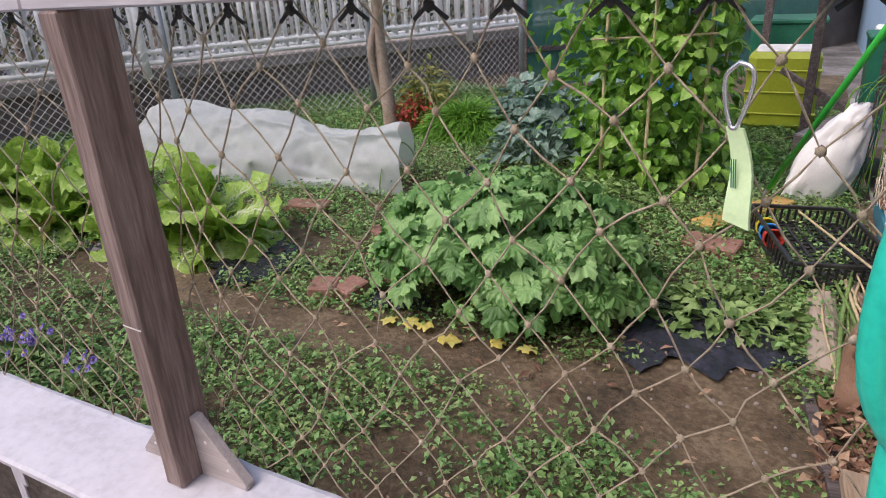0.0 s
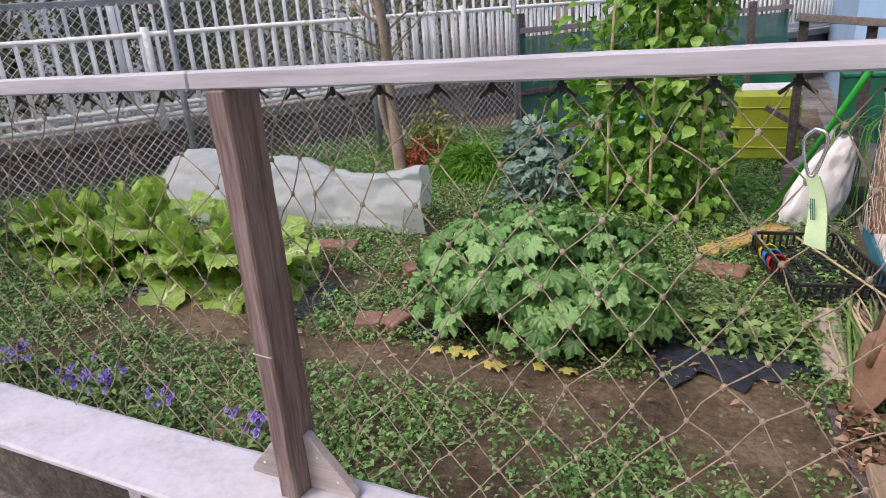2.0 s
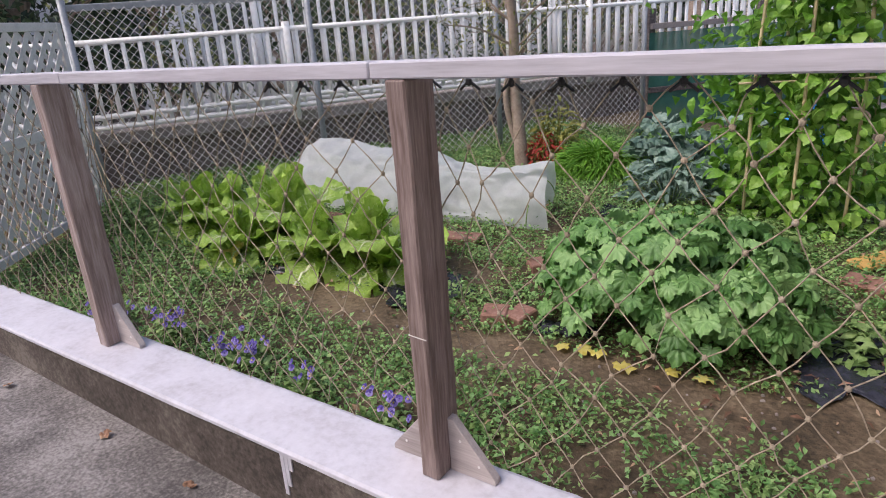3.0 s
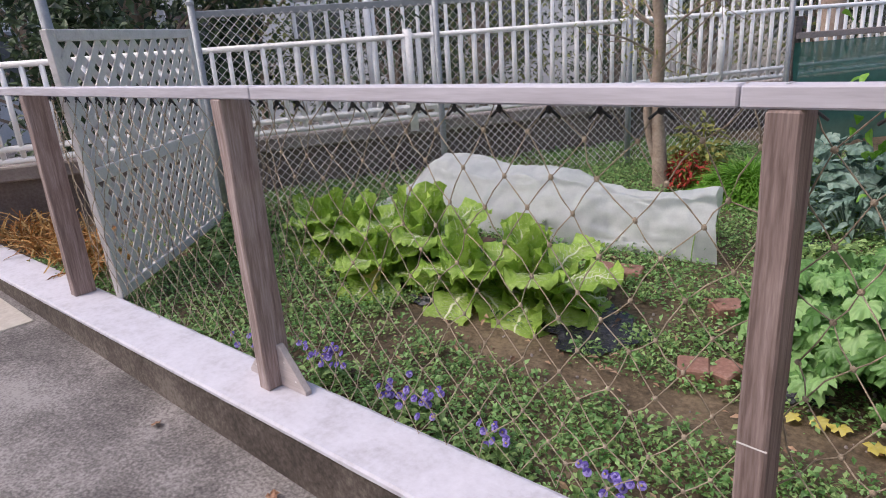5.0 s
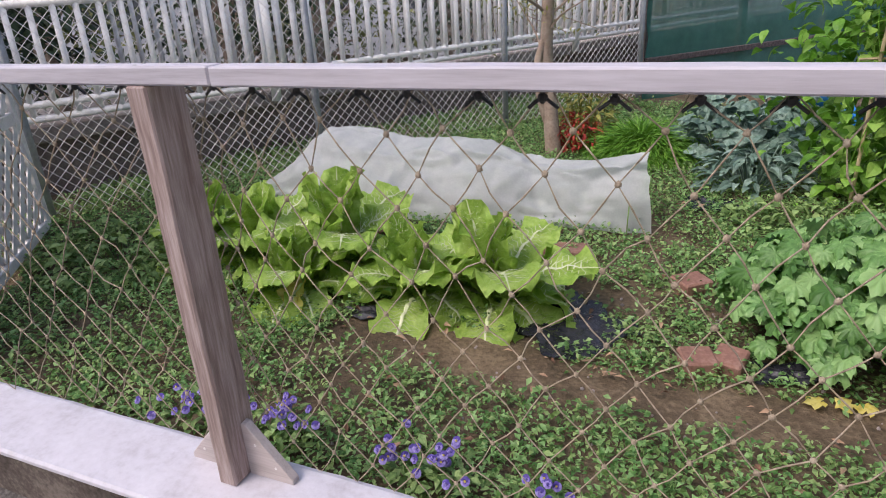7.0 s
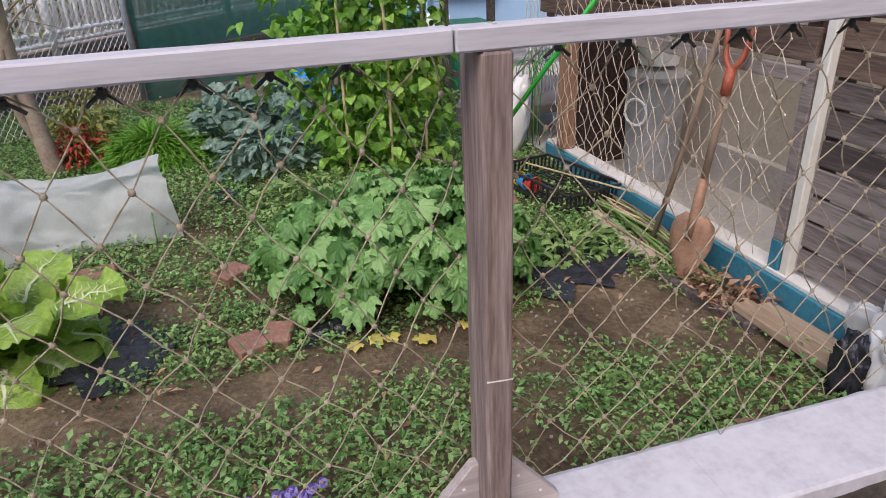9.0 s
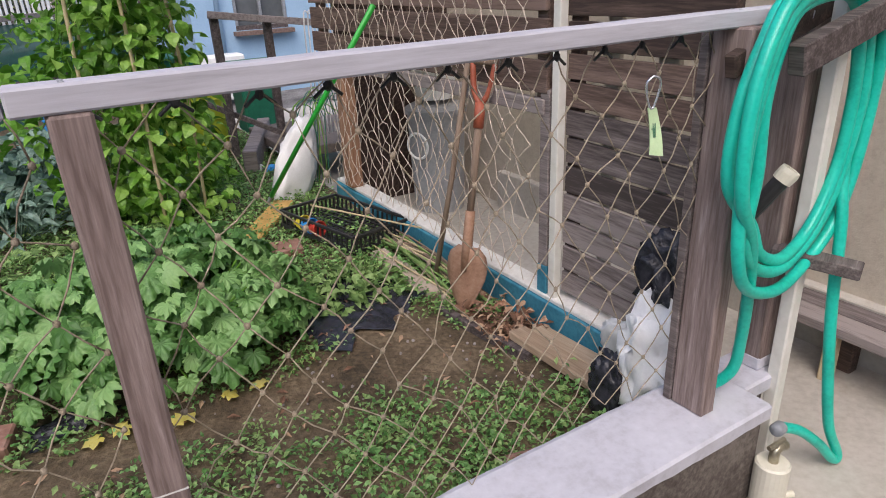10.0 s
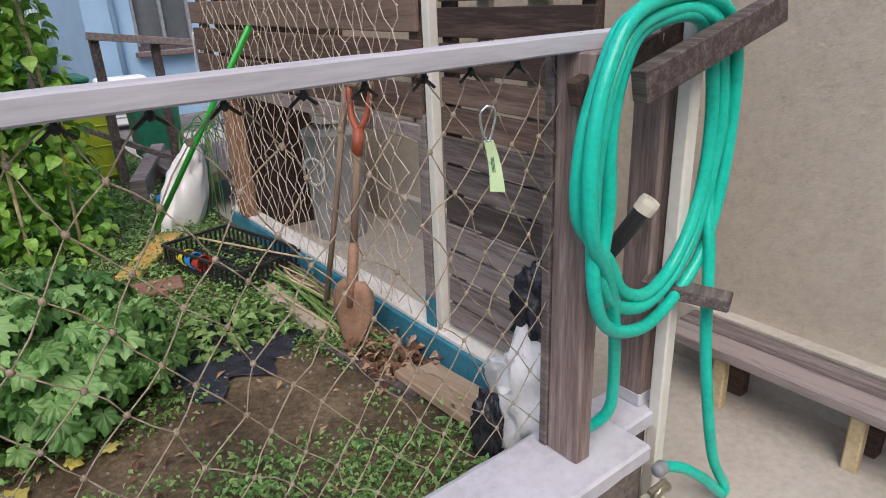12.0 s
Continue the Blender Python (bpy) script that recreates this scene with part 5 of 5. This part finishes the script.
def plant_pot(x, y, z, m, label, r=0.036, L=0.06):
    t = part("plant_pot", lathe(Bag(), [(0.001, 0), (r * 0.72, 0), (r * 0.95, L * 0.82), (r * 1.08, L * 0.82), (r * 1.08, L), (r * 0.98, L), (r * 0.66, 0.006), (0.001, 0.006)], 22), m, m=pose(x, y, z, 84, 0, 18))
    tagged(t, label, "plant pot", "small plant pots")


plant_pot(0.885, 2.15, 0.075, M_YELP, "small yellow plastic pot lying on its side")
plant_pot(0.9, 2.095, 0.073, M_BLUE, "small blue plastic pot lying on its side")
plant_pot(0.917, 2.04, 0.071, M_REDP, "small red plastic pot lying on its side")
ob = beam("ochre_board", (0.65, 2.18, 0.03), (0.96, 2.58, 0.045), 0.11, 0.022, M_OCHRE, bev=0.004)
tagged(ob, "ochre-yellow board lying on the soil", "board")

gp = thing("green_pole", "bright green pole with a grey foot leaning on the screen", "pole", pose(0, 0, 0))
pa, pb = np.array((0.86, 2.6, 0.03)), np.array((1.245, 1.86, 1.05))
part("shaft", tube(Bag(), [pa + (pb - pa) * 0.07, pb], 0.0125, 12), M_STICK, gp, smooth=True)
part("foot", tube(Bag(), [pa, pa + (pb - pa) * 0.075], [0.006, 0.0115], 10), M_GREYPL, gp, "grey plastic foot")


# ---- shovel and stakes ----
def shovel():
    t = thing("shovel", "rusty round-point shovel with a red D-grip leaning on the wall", "shovel", pose(0, 0, 0))
    tip, top = Vector((1.125, 1.07, -0.035)), Vector((1.3, 1.14, 0.845))
    ax = (top - tip).normalized()
    side = Vector((0.45, -0.89, 0.0))
    side = (side - ax * side.dot(ax)).normalized()
    nrm = ax.cross(side)
    fr = Matrix((side, nrm, ax)).transposed().to_4x4()
    m = Matrix.Translation(tip) @ fr
    V, F = [], []
    nu, nv = 10, 9
    for i in range(nu):
        t_ = i / (nu - 1)
        w = 0.085 * min(1, (t_ * 1.7) ** 0.62) * (1.0 - 0.5 * max(0.0, (t_ - 0.82) / 0.18) ** 1.6)
        if i == 0:
            w = 0.006
        for j in range(nv):
            s = j / (nv - 1) * 2 - 1
            V.append((s * w, -0.022 * (1 - s * s) + 0.012, 0.265 * t_))
    n0 = len(V)
    V += [(x, y + 0.003, z) for x, y, z in V]
    for i in range(nu - 1):
        for j in range(nv - 1):
            a = i * nv + j
            F += [[a, a + 1, a + nv + 1, a + nv], [n0 + a, n0 + a + nv, n0 + a + nv + 1, n0 + a + 1]]
    for j in range(nv - 1):
        a = (nu - 1) * nv + j
        F.append([a, a + 1, n0 + a + 1, n0 + a])
    for i in range(nu - 1):
        for j in (0, nv - 1):
            a = i * nv + j
            F.append([a, a + nv, n0 + a + nv, n0 + a])
    part("blade", Bag().add(V, F), M_RUST, t, m=m, smooth=True)
    part("socket", tube(Bag(), [(0, -0.008, 0.17), (0, 0.0, 0.27), (0, 0, 0.4)], [0.012, 0.02, 0.018], 12), M_RUST, t, m=m, smooth=True)
    part("shaft", tube(Bag(), [(0, 0, 0.36), (0, 0, 0.72)], 0.0135, 12), M_HANDLE, t, "worn wooden shaft", m=m, smooth=True)
    grip = part("grip_fork", tube(tube(tube(Bag(), [(0, 0, 0.7), (0, 0, 0.79)], 0.019, 12), spline([(0, 0, 0.78), (-0.03, 0, 0.83), (-0.045, 0, 0.93)], 4), 0.011, 8), spline([(0, 0, 0.78), (0.03, 0, 0.83), (0.045, 0, 0.93)], 4), 0.011, 8), M_ORANGE, t, "red-orange steel fork", m=m, smooth=True)
    part("grip_bar", tube(Bag(), [(-0.055, 0, 0.93), (0.055, 0, 0.93)], 0.013, 10), M_HANDLE, t, "wooden grip bar", m=m, smooth=True)


shovel()
ob = part("stake", tube(Bag(), [(1.17, 1.34, -0.03), (1.25, 1.29, 0.45), (1.31, 1.25, 0.87)], 0.011, 9), M_HANDLE, smooth=True)
tagged(ob, "brown wooden stake leaning beside the shovel", "stake")

# ---- boards, stems, sacks along the footing ----
for i, (x, y, rz) in enumerate(((1.175, 0.575, 4), (1.258, 0.56, 6))):
    ob = part("short_board", block(0.078, 0.4, 0.03, 0.004, 0.002, 5, 1), wood("pale_board", [(0.3, 0.21, 0.14), (0.42, 0.32, 0.23), (0.52, 0.42, 0.32)], 1) if i == 0 else bpy.data.materials["pale_board"], m=pose(x, y, soil_z(x, y) + 0.04, 2, 5, rz))
    tagged(ob, "short pale timber board lying by the footing", "board", "short boards")
ob = beam("edging_board", (1.06, 1.12, -0.02), (1.13, 0.66, -0.025), 0.03, 0.045, M_PLANKG, bev=0.003)
tagged(ob, "greyed timber edging board in the soil", "edging board")
r = np.random.default_rng(91)
bundle = thing("stem_bundle", "bundle of dry cut garden stems by the footing", "stem bundle", pose(0, 0, 0))
for i in range(26):
    a = np.array((1.2 + r.normal(0, 0.05), 1.8 + r.normal(0, 0.06), 0.0 + 0.002 * i))
    e = np.array((1.17 + r.normal(0, 0.04), 1.16 + r.normal(0, 0.09), 0.0 + 0.0018 * i))
    part("stem", tube(Bag(), spline([a, (a + e) / 2 + (r.normal(0, 0.02), 0, 0.012), e], 4), r.uniform(0.003, 0.007), 6), [M_TAN, M_WEED, M_HANDLE][i % 3], bundle, smooth=True)
ob = beam("split_log", (1.1, 1.72, 0.0), (1.1, 1.22, -0.01), 0.085, 0.05, wood("pale_log", [(0.22, 0.15, 0.11), (0.34, 0.26, 0.2), (0.42, 0.34, 0.28)], 0), bev=0.015, wobble=0.006, cuts=8)
tagged(ob, "weathered split log along the soil's edge", "log")
ob = part("red_stick", tube(Bag(), [(0.76, 0.3, -0.005), (0.9, 0.26, 0.0)], 0.012, 8), M_BRICK, smooth=True)
tagged(ob, "reddish piece of wood by the kerb", "stick")


def sack(name, label, centre, size, material, seed, amp, tilt=0, taper=0.25):
    bm = bmesh.new()
    bmesh.ops.create_icosphere(bm, subdivisions=4, radius=1.0)
    for v in bm.verts:
        p = v.co.copy()
        q = Vector((math.copysign(abs(p.x) ** 0.75, p.x), math.copysign(abs(p.y) ** 0.75, p.y), math.copysign(abs(p.z) ** 0.8, p.z)))
        k = 1 - abs(noise.noise(p * 1.6 + Vector((seed, 0, 0)))) * amp * 1.5 - abs(noise.noise(p * 4.0 + Vector((0, seed, 0)))) * amp
        q *= k
        q.x *= 1 - taper * max(0, p.z)
        q.y *= 1 - 0.7 * (taper - 0.25) * (p.z + 1) / 2
        q.z = max(q.z, -0.82)
        v.co = Vector((q.x * size[0], q.y * size[1], q.z * size[2]))
    tagged(part(name, bm, material, smooth=True, m=pose(*centre, 0, tilt, 20)), label, "sack")


sack("white_sack", "crumpled white polythene sack by the end post", (1.205, 0.225, 0.16), (0.1, 0.105, 0.245), M_SACK, 3, 0.4, 4)
sack("black_bag", "crumpled shiny black plastic bag on the white sack", (1.25, 0.25, 0.415), (0.075, 0.09, 0.135), M_PLASTIC, 8, 0.5)
sack("black_bag", "black plastic bag slumped on the soil", (1.125, 0.31, 0.07), (0.035, 0.06, 0.14), M_PLASTIC, 5, 0.45)
sack("paper_bag", "small white and blue printed bag by the footing", (1.255, 0.4, 0.13), (0.03, 0.06, 0.085), M_GREYBLD, 6, 0.25, -12)
sack("white_sack", "tall slumped white plastic sack by the corner post", (1.11, 2.74, 0.19), (0.15, 0.07, 0.31), M_SACK, 14, 0.24, 22, 0.55)

wires_ = thing("wire_bundle", "bundle of thin green plastic-coated wires", "wire bundle", pose(0, 0, 0))
for i in range(14):
    x = 1.12 + 0.016 * i
    pts = [(x + r.normal(0, 0.01), 2.82 + r.normal(0, 0.015), 0.02), (x + r.normal(0, 0.02), 2.8, 0.3), (x + 0.05 + r.normal(0, 0.03), 2.82, 0.5), (x + 0.16, 2.9 + r.normal(0, 0.02), 0.52 + r.normal(0, 0.03)), (x + 0.22, 2.95, 0.4)]
    part("wire", tube(Bag(), spline(pts, 5), 0.0028, 5), M_GREENBIN if i % 2 else M_CHIVE, wires_, smooth=True)
ob = beam("bamboo_cane", (0.98, 2.38, 0.09), (1.28, 1.62, 0.11), 0.008, 0.008, M_TAN, bev=0.002)
tagged(ob, "thin pale cane lying across the crate", "cane")


# ---- far right corner of the garden ----
def jerry_tank():
    t = thing("liquid_tank", "yellow-green translucent plastic tank with moulded bands", "plastic tank", pose(0.86, 4.05, 0.03))
    bm = block(0.4, 0.34, 0.5, 0.05)
    part("body", bm, M_TANK, t, m=pose(0, 0, 0.27))
    for z in (0.14, 0.27, 0.4):
        part("band", block(0.412, 0.352, 0.012, 0.004), M_TANK, t, "moulded band", m=pose(0, 0, z))
    part("top_rim", block(0.33, 0.27, 0.03, 0.012), M_LEDGE, t, "pale crusted top", m=pose(0, 0, 0.508))


jerry_tank()


def tall_bin(x, y, w, d, h, material, label):
    t = thing("green_bin", label, "bin", pose(x, y, 0.0))
    bm = block(w, d, h, 0.02)
    for v in bm.verts:
        f = 0.88 + 0.12 * (v.co.z / h + 0.5)
        v.co.x, v.co.y = v.co.x * f, v.co.y * f
    part("body", bm, material, t, m=pose(0, 0, h / 2))
    part("rim", block(w * 1.06, d * 1.06, 0.04, 0.012), material, t, m=pose(0, 0, h))


tall_bin(0.84, 4.7, 0.45, 0.4, 0.66, M_GREENBIN, "dark green plastic bin behind the tank")
tall_bin(1.5, 4.7, 0.34, 0.34, 0.55, M_GREENBIN, "tall dark green plastic bin by the frame")

fr = thing("timber_frame", "greyed timber post-and-rail frame at the garden's back", "timber frame", pose(0, 0, 0))
for x, y, h in ((0.72, 4.38, 1.08), (1.01, 3.68, 1.0), (1.36, 3.72, 0.94)):
    part("post", block(0.05, 0.05, h, 0.004, 0.002, 6, 2), M_PLANKG, fr, m=pose(x, y, h / 2))
beam("rail", (0.97, 3.64, 0.985), (1.66, 3.7, 0.89), 0.03, 0.045, M_PLANKG, fr)
beam("brace", (0.85, 3.78, 0.45), (1.5, 3.5, 0.1), 0.025, 0.035, M_PLANKG, fr)
ob = part("grey_slab", block(1.0, 0.9, 0.06, 0.006), M_WALL, m=pose(1.72, 3.62, 0.14))
tagged(ob, "grey slab floor behind the frame", "slab", kind="structure")
beam_ob = beam("low_timber", (1.0, 3.3, 0.1), (1.35, 4.1, 0.14), 0.09, 0.16, M_PLANKG, bev=0.006)
tagged(beam_ob, "weathered low timber sleeper", "timber")
for i, (x, y, m_, l) in enumerate(((1.12, 3.28, M_BLUE, "blue plastic garden toy on the weeds"), (1.17, 3.22, M_BRICK, "terracotta saucer on the weeds"), (1.05, 3.34, M_LEDGE, "white plastic scoop on the weeds"))):
    sack("garden_clutter", l, (x, y, 0.05), (0.045, 0.03, 0.028), m_, 20 + i, 0.1)
sack("blue_tarpaulin", "crumpled bright blue tarpaulin among the kale", (0.1, 4.3, 0.3), (0.2, 0.16, 0.16), M_BLUE, 31, 0.35)
sack("blue_tarpaulin", "bit of crumpled blue tarpaulin", (0.28, 3.95, 0.2), (0.09, 0.08, 0.09), M_BLUE, 32, 0.35)

# ---- steel rack and blue house ----
rack = thing("steel_rack", "thin galvanised steel rack rods by the corner", "rack", pose(0, 0, 0))
for i in range(9):
    x = 1.5 + 0.035 * i
    part("rod", tube(Bag(), spline([(x, 3.4 + 0.02 * i, 0.1), (x, 3.4 + 0.02 * i, 0.9), (x + 0.05, 3.42 + 0.02 * i, 0.96), (x + 0.14, 3.45, 0.96)], 4), 0.0045, 6), M_ZINC, rack, smooth=True)

house = thing("blue_house", "pale blue sided house with an aluminium window", "house", pose(0, 0, 0))
HX, HY = 1.66, 7.5


def wall_with_window():
    """Front wall in pieces round its window opening."""
    x0, x1, z0, z1 = HX + 0.5, HX + 1.15, 0.62, 2.3
    xr = HX + 5
    for a, b, lo, hi in ((HX, x0, -0.14, 5.0), (x1, xr, -0.14, 5.0), (x0, x1, -0.14, z0), (x0, x1, z1, 5.0)):
        part("wall", block(b - a, 0.16, hi - lo, 0.0), M_BLUEWALL, house, m=pose((a + b) / 2, HY + 0.08, (lo + hi) / 2))
    part("side_wall", block(0.16, 6, 5.14, 0.0), M_BLUEWALL, house, m=pose(HX + 0.08, HY + 3.162, 2.43))
    win = part("window_frame", block(x1 - x0, 0.05, 0.05, 0.004), M_PLANKG, house, m=pose((x0 + x1) / 2, HY + 0.03, z0 + 0.025))
    for x in (x0 + 0.02, (x0 + x1) / 2, x1 - 0.02):
        part("stile", block(0.035, 0.045, z1 - z0 - 0.06, 0.003), M_GREYPL, win, m=pose(x - (x0 + x1) / 2, 0, (z1 - z0) / 2))
    part("pane", block(x1 - x0 - 0.05, 0.01, z1 - z0 - 0.06, 0), M_GLASS, win, "grey net-curtained glass", m=pose(0, 0.05, (z1 - z0) / 2))
    part("sill", block(x1 - x0 + 0.08, 0.14, 0.05, 0.004), M_PLANK, house, "weathered window sill", m=pose((x0 + x1) / 2, HY - 0.05, z0 - 0.03))
    part("roof", block(5.6, 7, 0.18, 0.02), M_WALL, house, m=pose(HX + 2.4, HY + 3, 5.09))
    part("downpipe", tube(Bag(), [(HX + 0.3, HY - 0.05, -0.1), (HX + 0.3, HY - 0.05, 5)], 0.03, 10), M_BLUEWALL, house, smooth=True)


wall_with_window()
ac = thing("air_conditioner", "white outdoor air-conditioner unit by the blue wall", "air conditioner", pose(HX + 0.15, HY - 0.42, -0.14))
part("case", block(0.5, 0.26, 0.5, 0.02), M_WHITE, ac, m=pose(0, 0, 0.3))
for k in range(8):
    part("grille_slat", block(0.36, 0.008, 0.012, 0), M_GREYPL, ac, m=pose(0, -0.133, 0.14 + k * 0.04))

# ---- verge by the lattice ----
b = Bag()
k = 500
r = np.random.default_rng(95)
scatter(b, leaf(4, 0.06, 0.6, 0.3, 0.4), np.stack([r.uniform(-4.3, -2.95, k), r.uniform(0.13, 0.42, k), np.full(k, 0.19)], 1), r.uniform(0, 6.28, k), r.normal(-0.7, 0.4, k), r.normal(0, 0.3, k), r.uniform(0.1, 0.22, k))
tagged(part("dry_grass", b, M_STRAW), "dry orange-brown grass stems behind the kerb", "dry grass", kind="stuff")
for i, (x, y) in enumerate(((-1.15, -0.16), (-0.72, -0.17), (-1.72, -0.18), (-0.55, -0.3))):
    b = Bag()
    scatter(b, round_leaf(5, 0.3, 14, 0.3, 0.1), [(0, 0, 0.01)], [i * 2.0], [0.2], [0.3], [0.034])
    tagged(part("fallen_leaf", b, M_LITTER, m=pose(x, y, road_z(x))), "curled brown leaf on the asphalt", "fallen leaf", "leaves on the road")


# ---- trees and buildings beyond the railings ----
def tree(x, y, h, r0, k, seed, material, label, size):
    t = thing("tree", label, "tree", pose(x, y, -0.14))
    r = np.random.default_rng(seed)
    b = Bag()
    tr = spline([(0, 0, 0), (r.normal(0, 0.05), r.normal(0, 0.05), h * 0.4), (r.normal(0, 0.15), r.normal(0, 0.15), h * 0.8)], 5)
    tube(b, tr, np.linspace(0.09, 0.03, len(tr)), 8)
    part("trunk", b, M_BARK, t, smooth=True)
    lb = Bag()
    nodes = []
    for i in range(22):
        a, q = r.uniform(0, 6.28), r.uniform(0.3, 1)
        e = np.array((r0 * q * math.cos(a), r0 * q * math.sin(a), h * r.uniform(0.25, 1.0)))
        s = np.array((0, 0, e[2] * 0.6))
        tube(lb, [s, (s + e) / 2 + (0, 0, 0.08), e], [0.025, 0.015, 0.006], 5)
        nodes.append(e)
    tagged(part("branchwork", lb, M_BARK, t), kind="stuff")
    nodes = np.array(nodes)
    c = Bag()
    pos = nodes[r.integers(0, len(nodes), k)] + r.normal(0, r0 * 0.26, (k, 3))
    pos[:, 2] = np.maximum(pos[:, 2], 0.15)
    scatter(c, leaf(2, 0.5, 0.9), pos, r.uniform(0, 6.28, k), r.normal(0.3, 0.6, k), r.normal(0, 0.6, k), r.uniform(*size, k))
    tagged(part("crown", c, material, t), kind="stuff")


tree(-4.75, 1.5, 2.8, 0.75, 6500, 1, M_HEDGE, "dense dark evergreen tree behind the lattice", (0.07, 0.12))
tree(-4.6, 4.0, 2.6, 0.8, 3000, 2, M_HEDGE, "dark evergreen shrub behind the railing", (0.06, 0.1))
tree(-4.6, 5.4, 2.2, 0.8, 2500, 3, M_BLOSSOM, "loose olive-green shrub behind the railing", (0.06, 0.1))
tree(-3.6, 6.9, 2.0, 0.8, 2500, 4, M_HEDGE, "dark shrub behind the railing", (0.06, 0.1))
tree(-2.9, 8.2, 2.2, 0.9, 2500, 5, M_BLOSSOM, "loose olive-green shrub behind the railing", (0.06, 0.1))
tree(-1.9, 9.6, 2.2, 0.9, 2500, 6, M_HEDGE, "dark shrub behind the railing", (0.07, 0.11))
tree(-0.6, 11.2, 2.4, 1.0, 2500, 7, M_HEDGE, "dark shrub behind the railing", (0.07, 0.11))
tree(-7.0, 1.6, 3.2, 1.1, 3500, 8, M_HEDGE, "dense dark evergreen tree behind the road", (0.08, 0.13))
tree(-7.2, 4.2, 2.8, 1.1, 2500, 9, M_BLOSSOM, "tall olive-green shrub beyond the road", (0.08, 0.12))
tree(0.8, 12.6, 2.6, 1.0, 2500, 10, M_BLOSSOM, "olive-green shrub by the blue house", (0.07, 0.11))
tree(-6.0, 6.6, 2.6, 1.0, 2500, 11, M_HEDGE, "dark shrub behind the railing", (0.07, 0.11))

trunk_ob = part("street_tree_trunk", tube(Bag(), spline([(0, 0, 0), (0.02, 0, 1.2), (-0.02, 0.03, 3.2)], 6), 0.11, 14), M_BARK, m=pose(-1.25, 6.7, -0.14), smooth=True)
tagged(trunk_ob, "broad grey-brown trunk of a street tree", "tree trunk")


def building(x, y, w, d, h, rz, material, label):
    t = thing("house", label, "house", pose(x, y, -0.14, 0, 0, rz))
    part("wall", block(w, d, h, 0.01), material, t, m=pose(0, 0, h / 2))
    part("roof", block(w + 0.5, d + 0.5, 0.25, 0.03), M_WALL, t, m=pose(0, 0, h + 0.13))
    for i in range(int(w / 1.6)):
        for z in (1.3, 3.9):
            wn_ = part("window", block(0.9, 0.05, 1.0, 0.006), M_GREYPL, t, m=pose(-w / 2 + 1.0 + 1.6 * i, -d / 2 - 0.02, z))
            part("pane", block(0.8, 0.02, 0.9, 0), M_GLASS, wn_, m=pose(0, -0.025, 0))
    part("door", block(0.9, 0.05, 2.0, 0.006), M_PLANKG, t, m=pose(-w / 2 + 0.5, -d / 2 - 0.02, 1.0))


building(-9.5, 9.5, 8, 5, 6, 40, M_GREYBLD, "pale grey rendered house beyond the railing")
building(-3.5, 16.0, 9, 5, 6, 15, M_STUCCO, "beige rendered house beyond the railing")
building(-15, 3.0, 8, 5, 6, 80, M_GREYBLD, "pale grey rendered house down the road")
building(4.5, -12, 24, 5, 6.5, 180, M_STUCCO, "beige rendered house across the road")
building(-14, -12, 10, 5, 6, 180, M_GREYBLD, "pale grey rendered house across the road")


# dry vines on the lattice
vine = thing("dry_vine", "thin dry vine stems climbing the lattice", "vine", pose(0, 0, 0))
r = np.random.default_rng(97)
for i in range(7):
    u = r.uniform(0.02, 0.5)
    bx, by = -2.56 - 0.625 * u * 1.27, 0.11 + 0.78 * u * 1.27
    pts = [(bx + 0.03 + r.normal(0, 0.02), by - 0.03, 0.12 + h * 0.2 - 0.0) for h in range(5)]
    pts = [(p[0] + r.normal(0, 0.02) - 0.035 * p[2] * (1 - u), p[1] - 0.015 - 0.03 * p[2] * (1 - u), p[2]) for p in pts]
    part("stem", tube(Bag(), spline(pts, 5), 0.002, 5), M_BARK, vine, smooth=True)
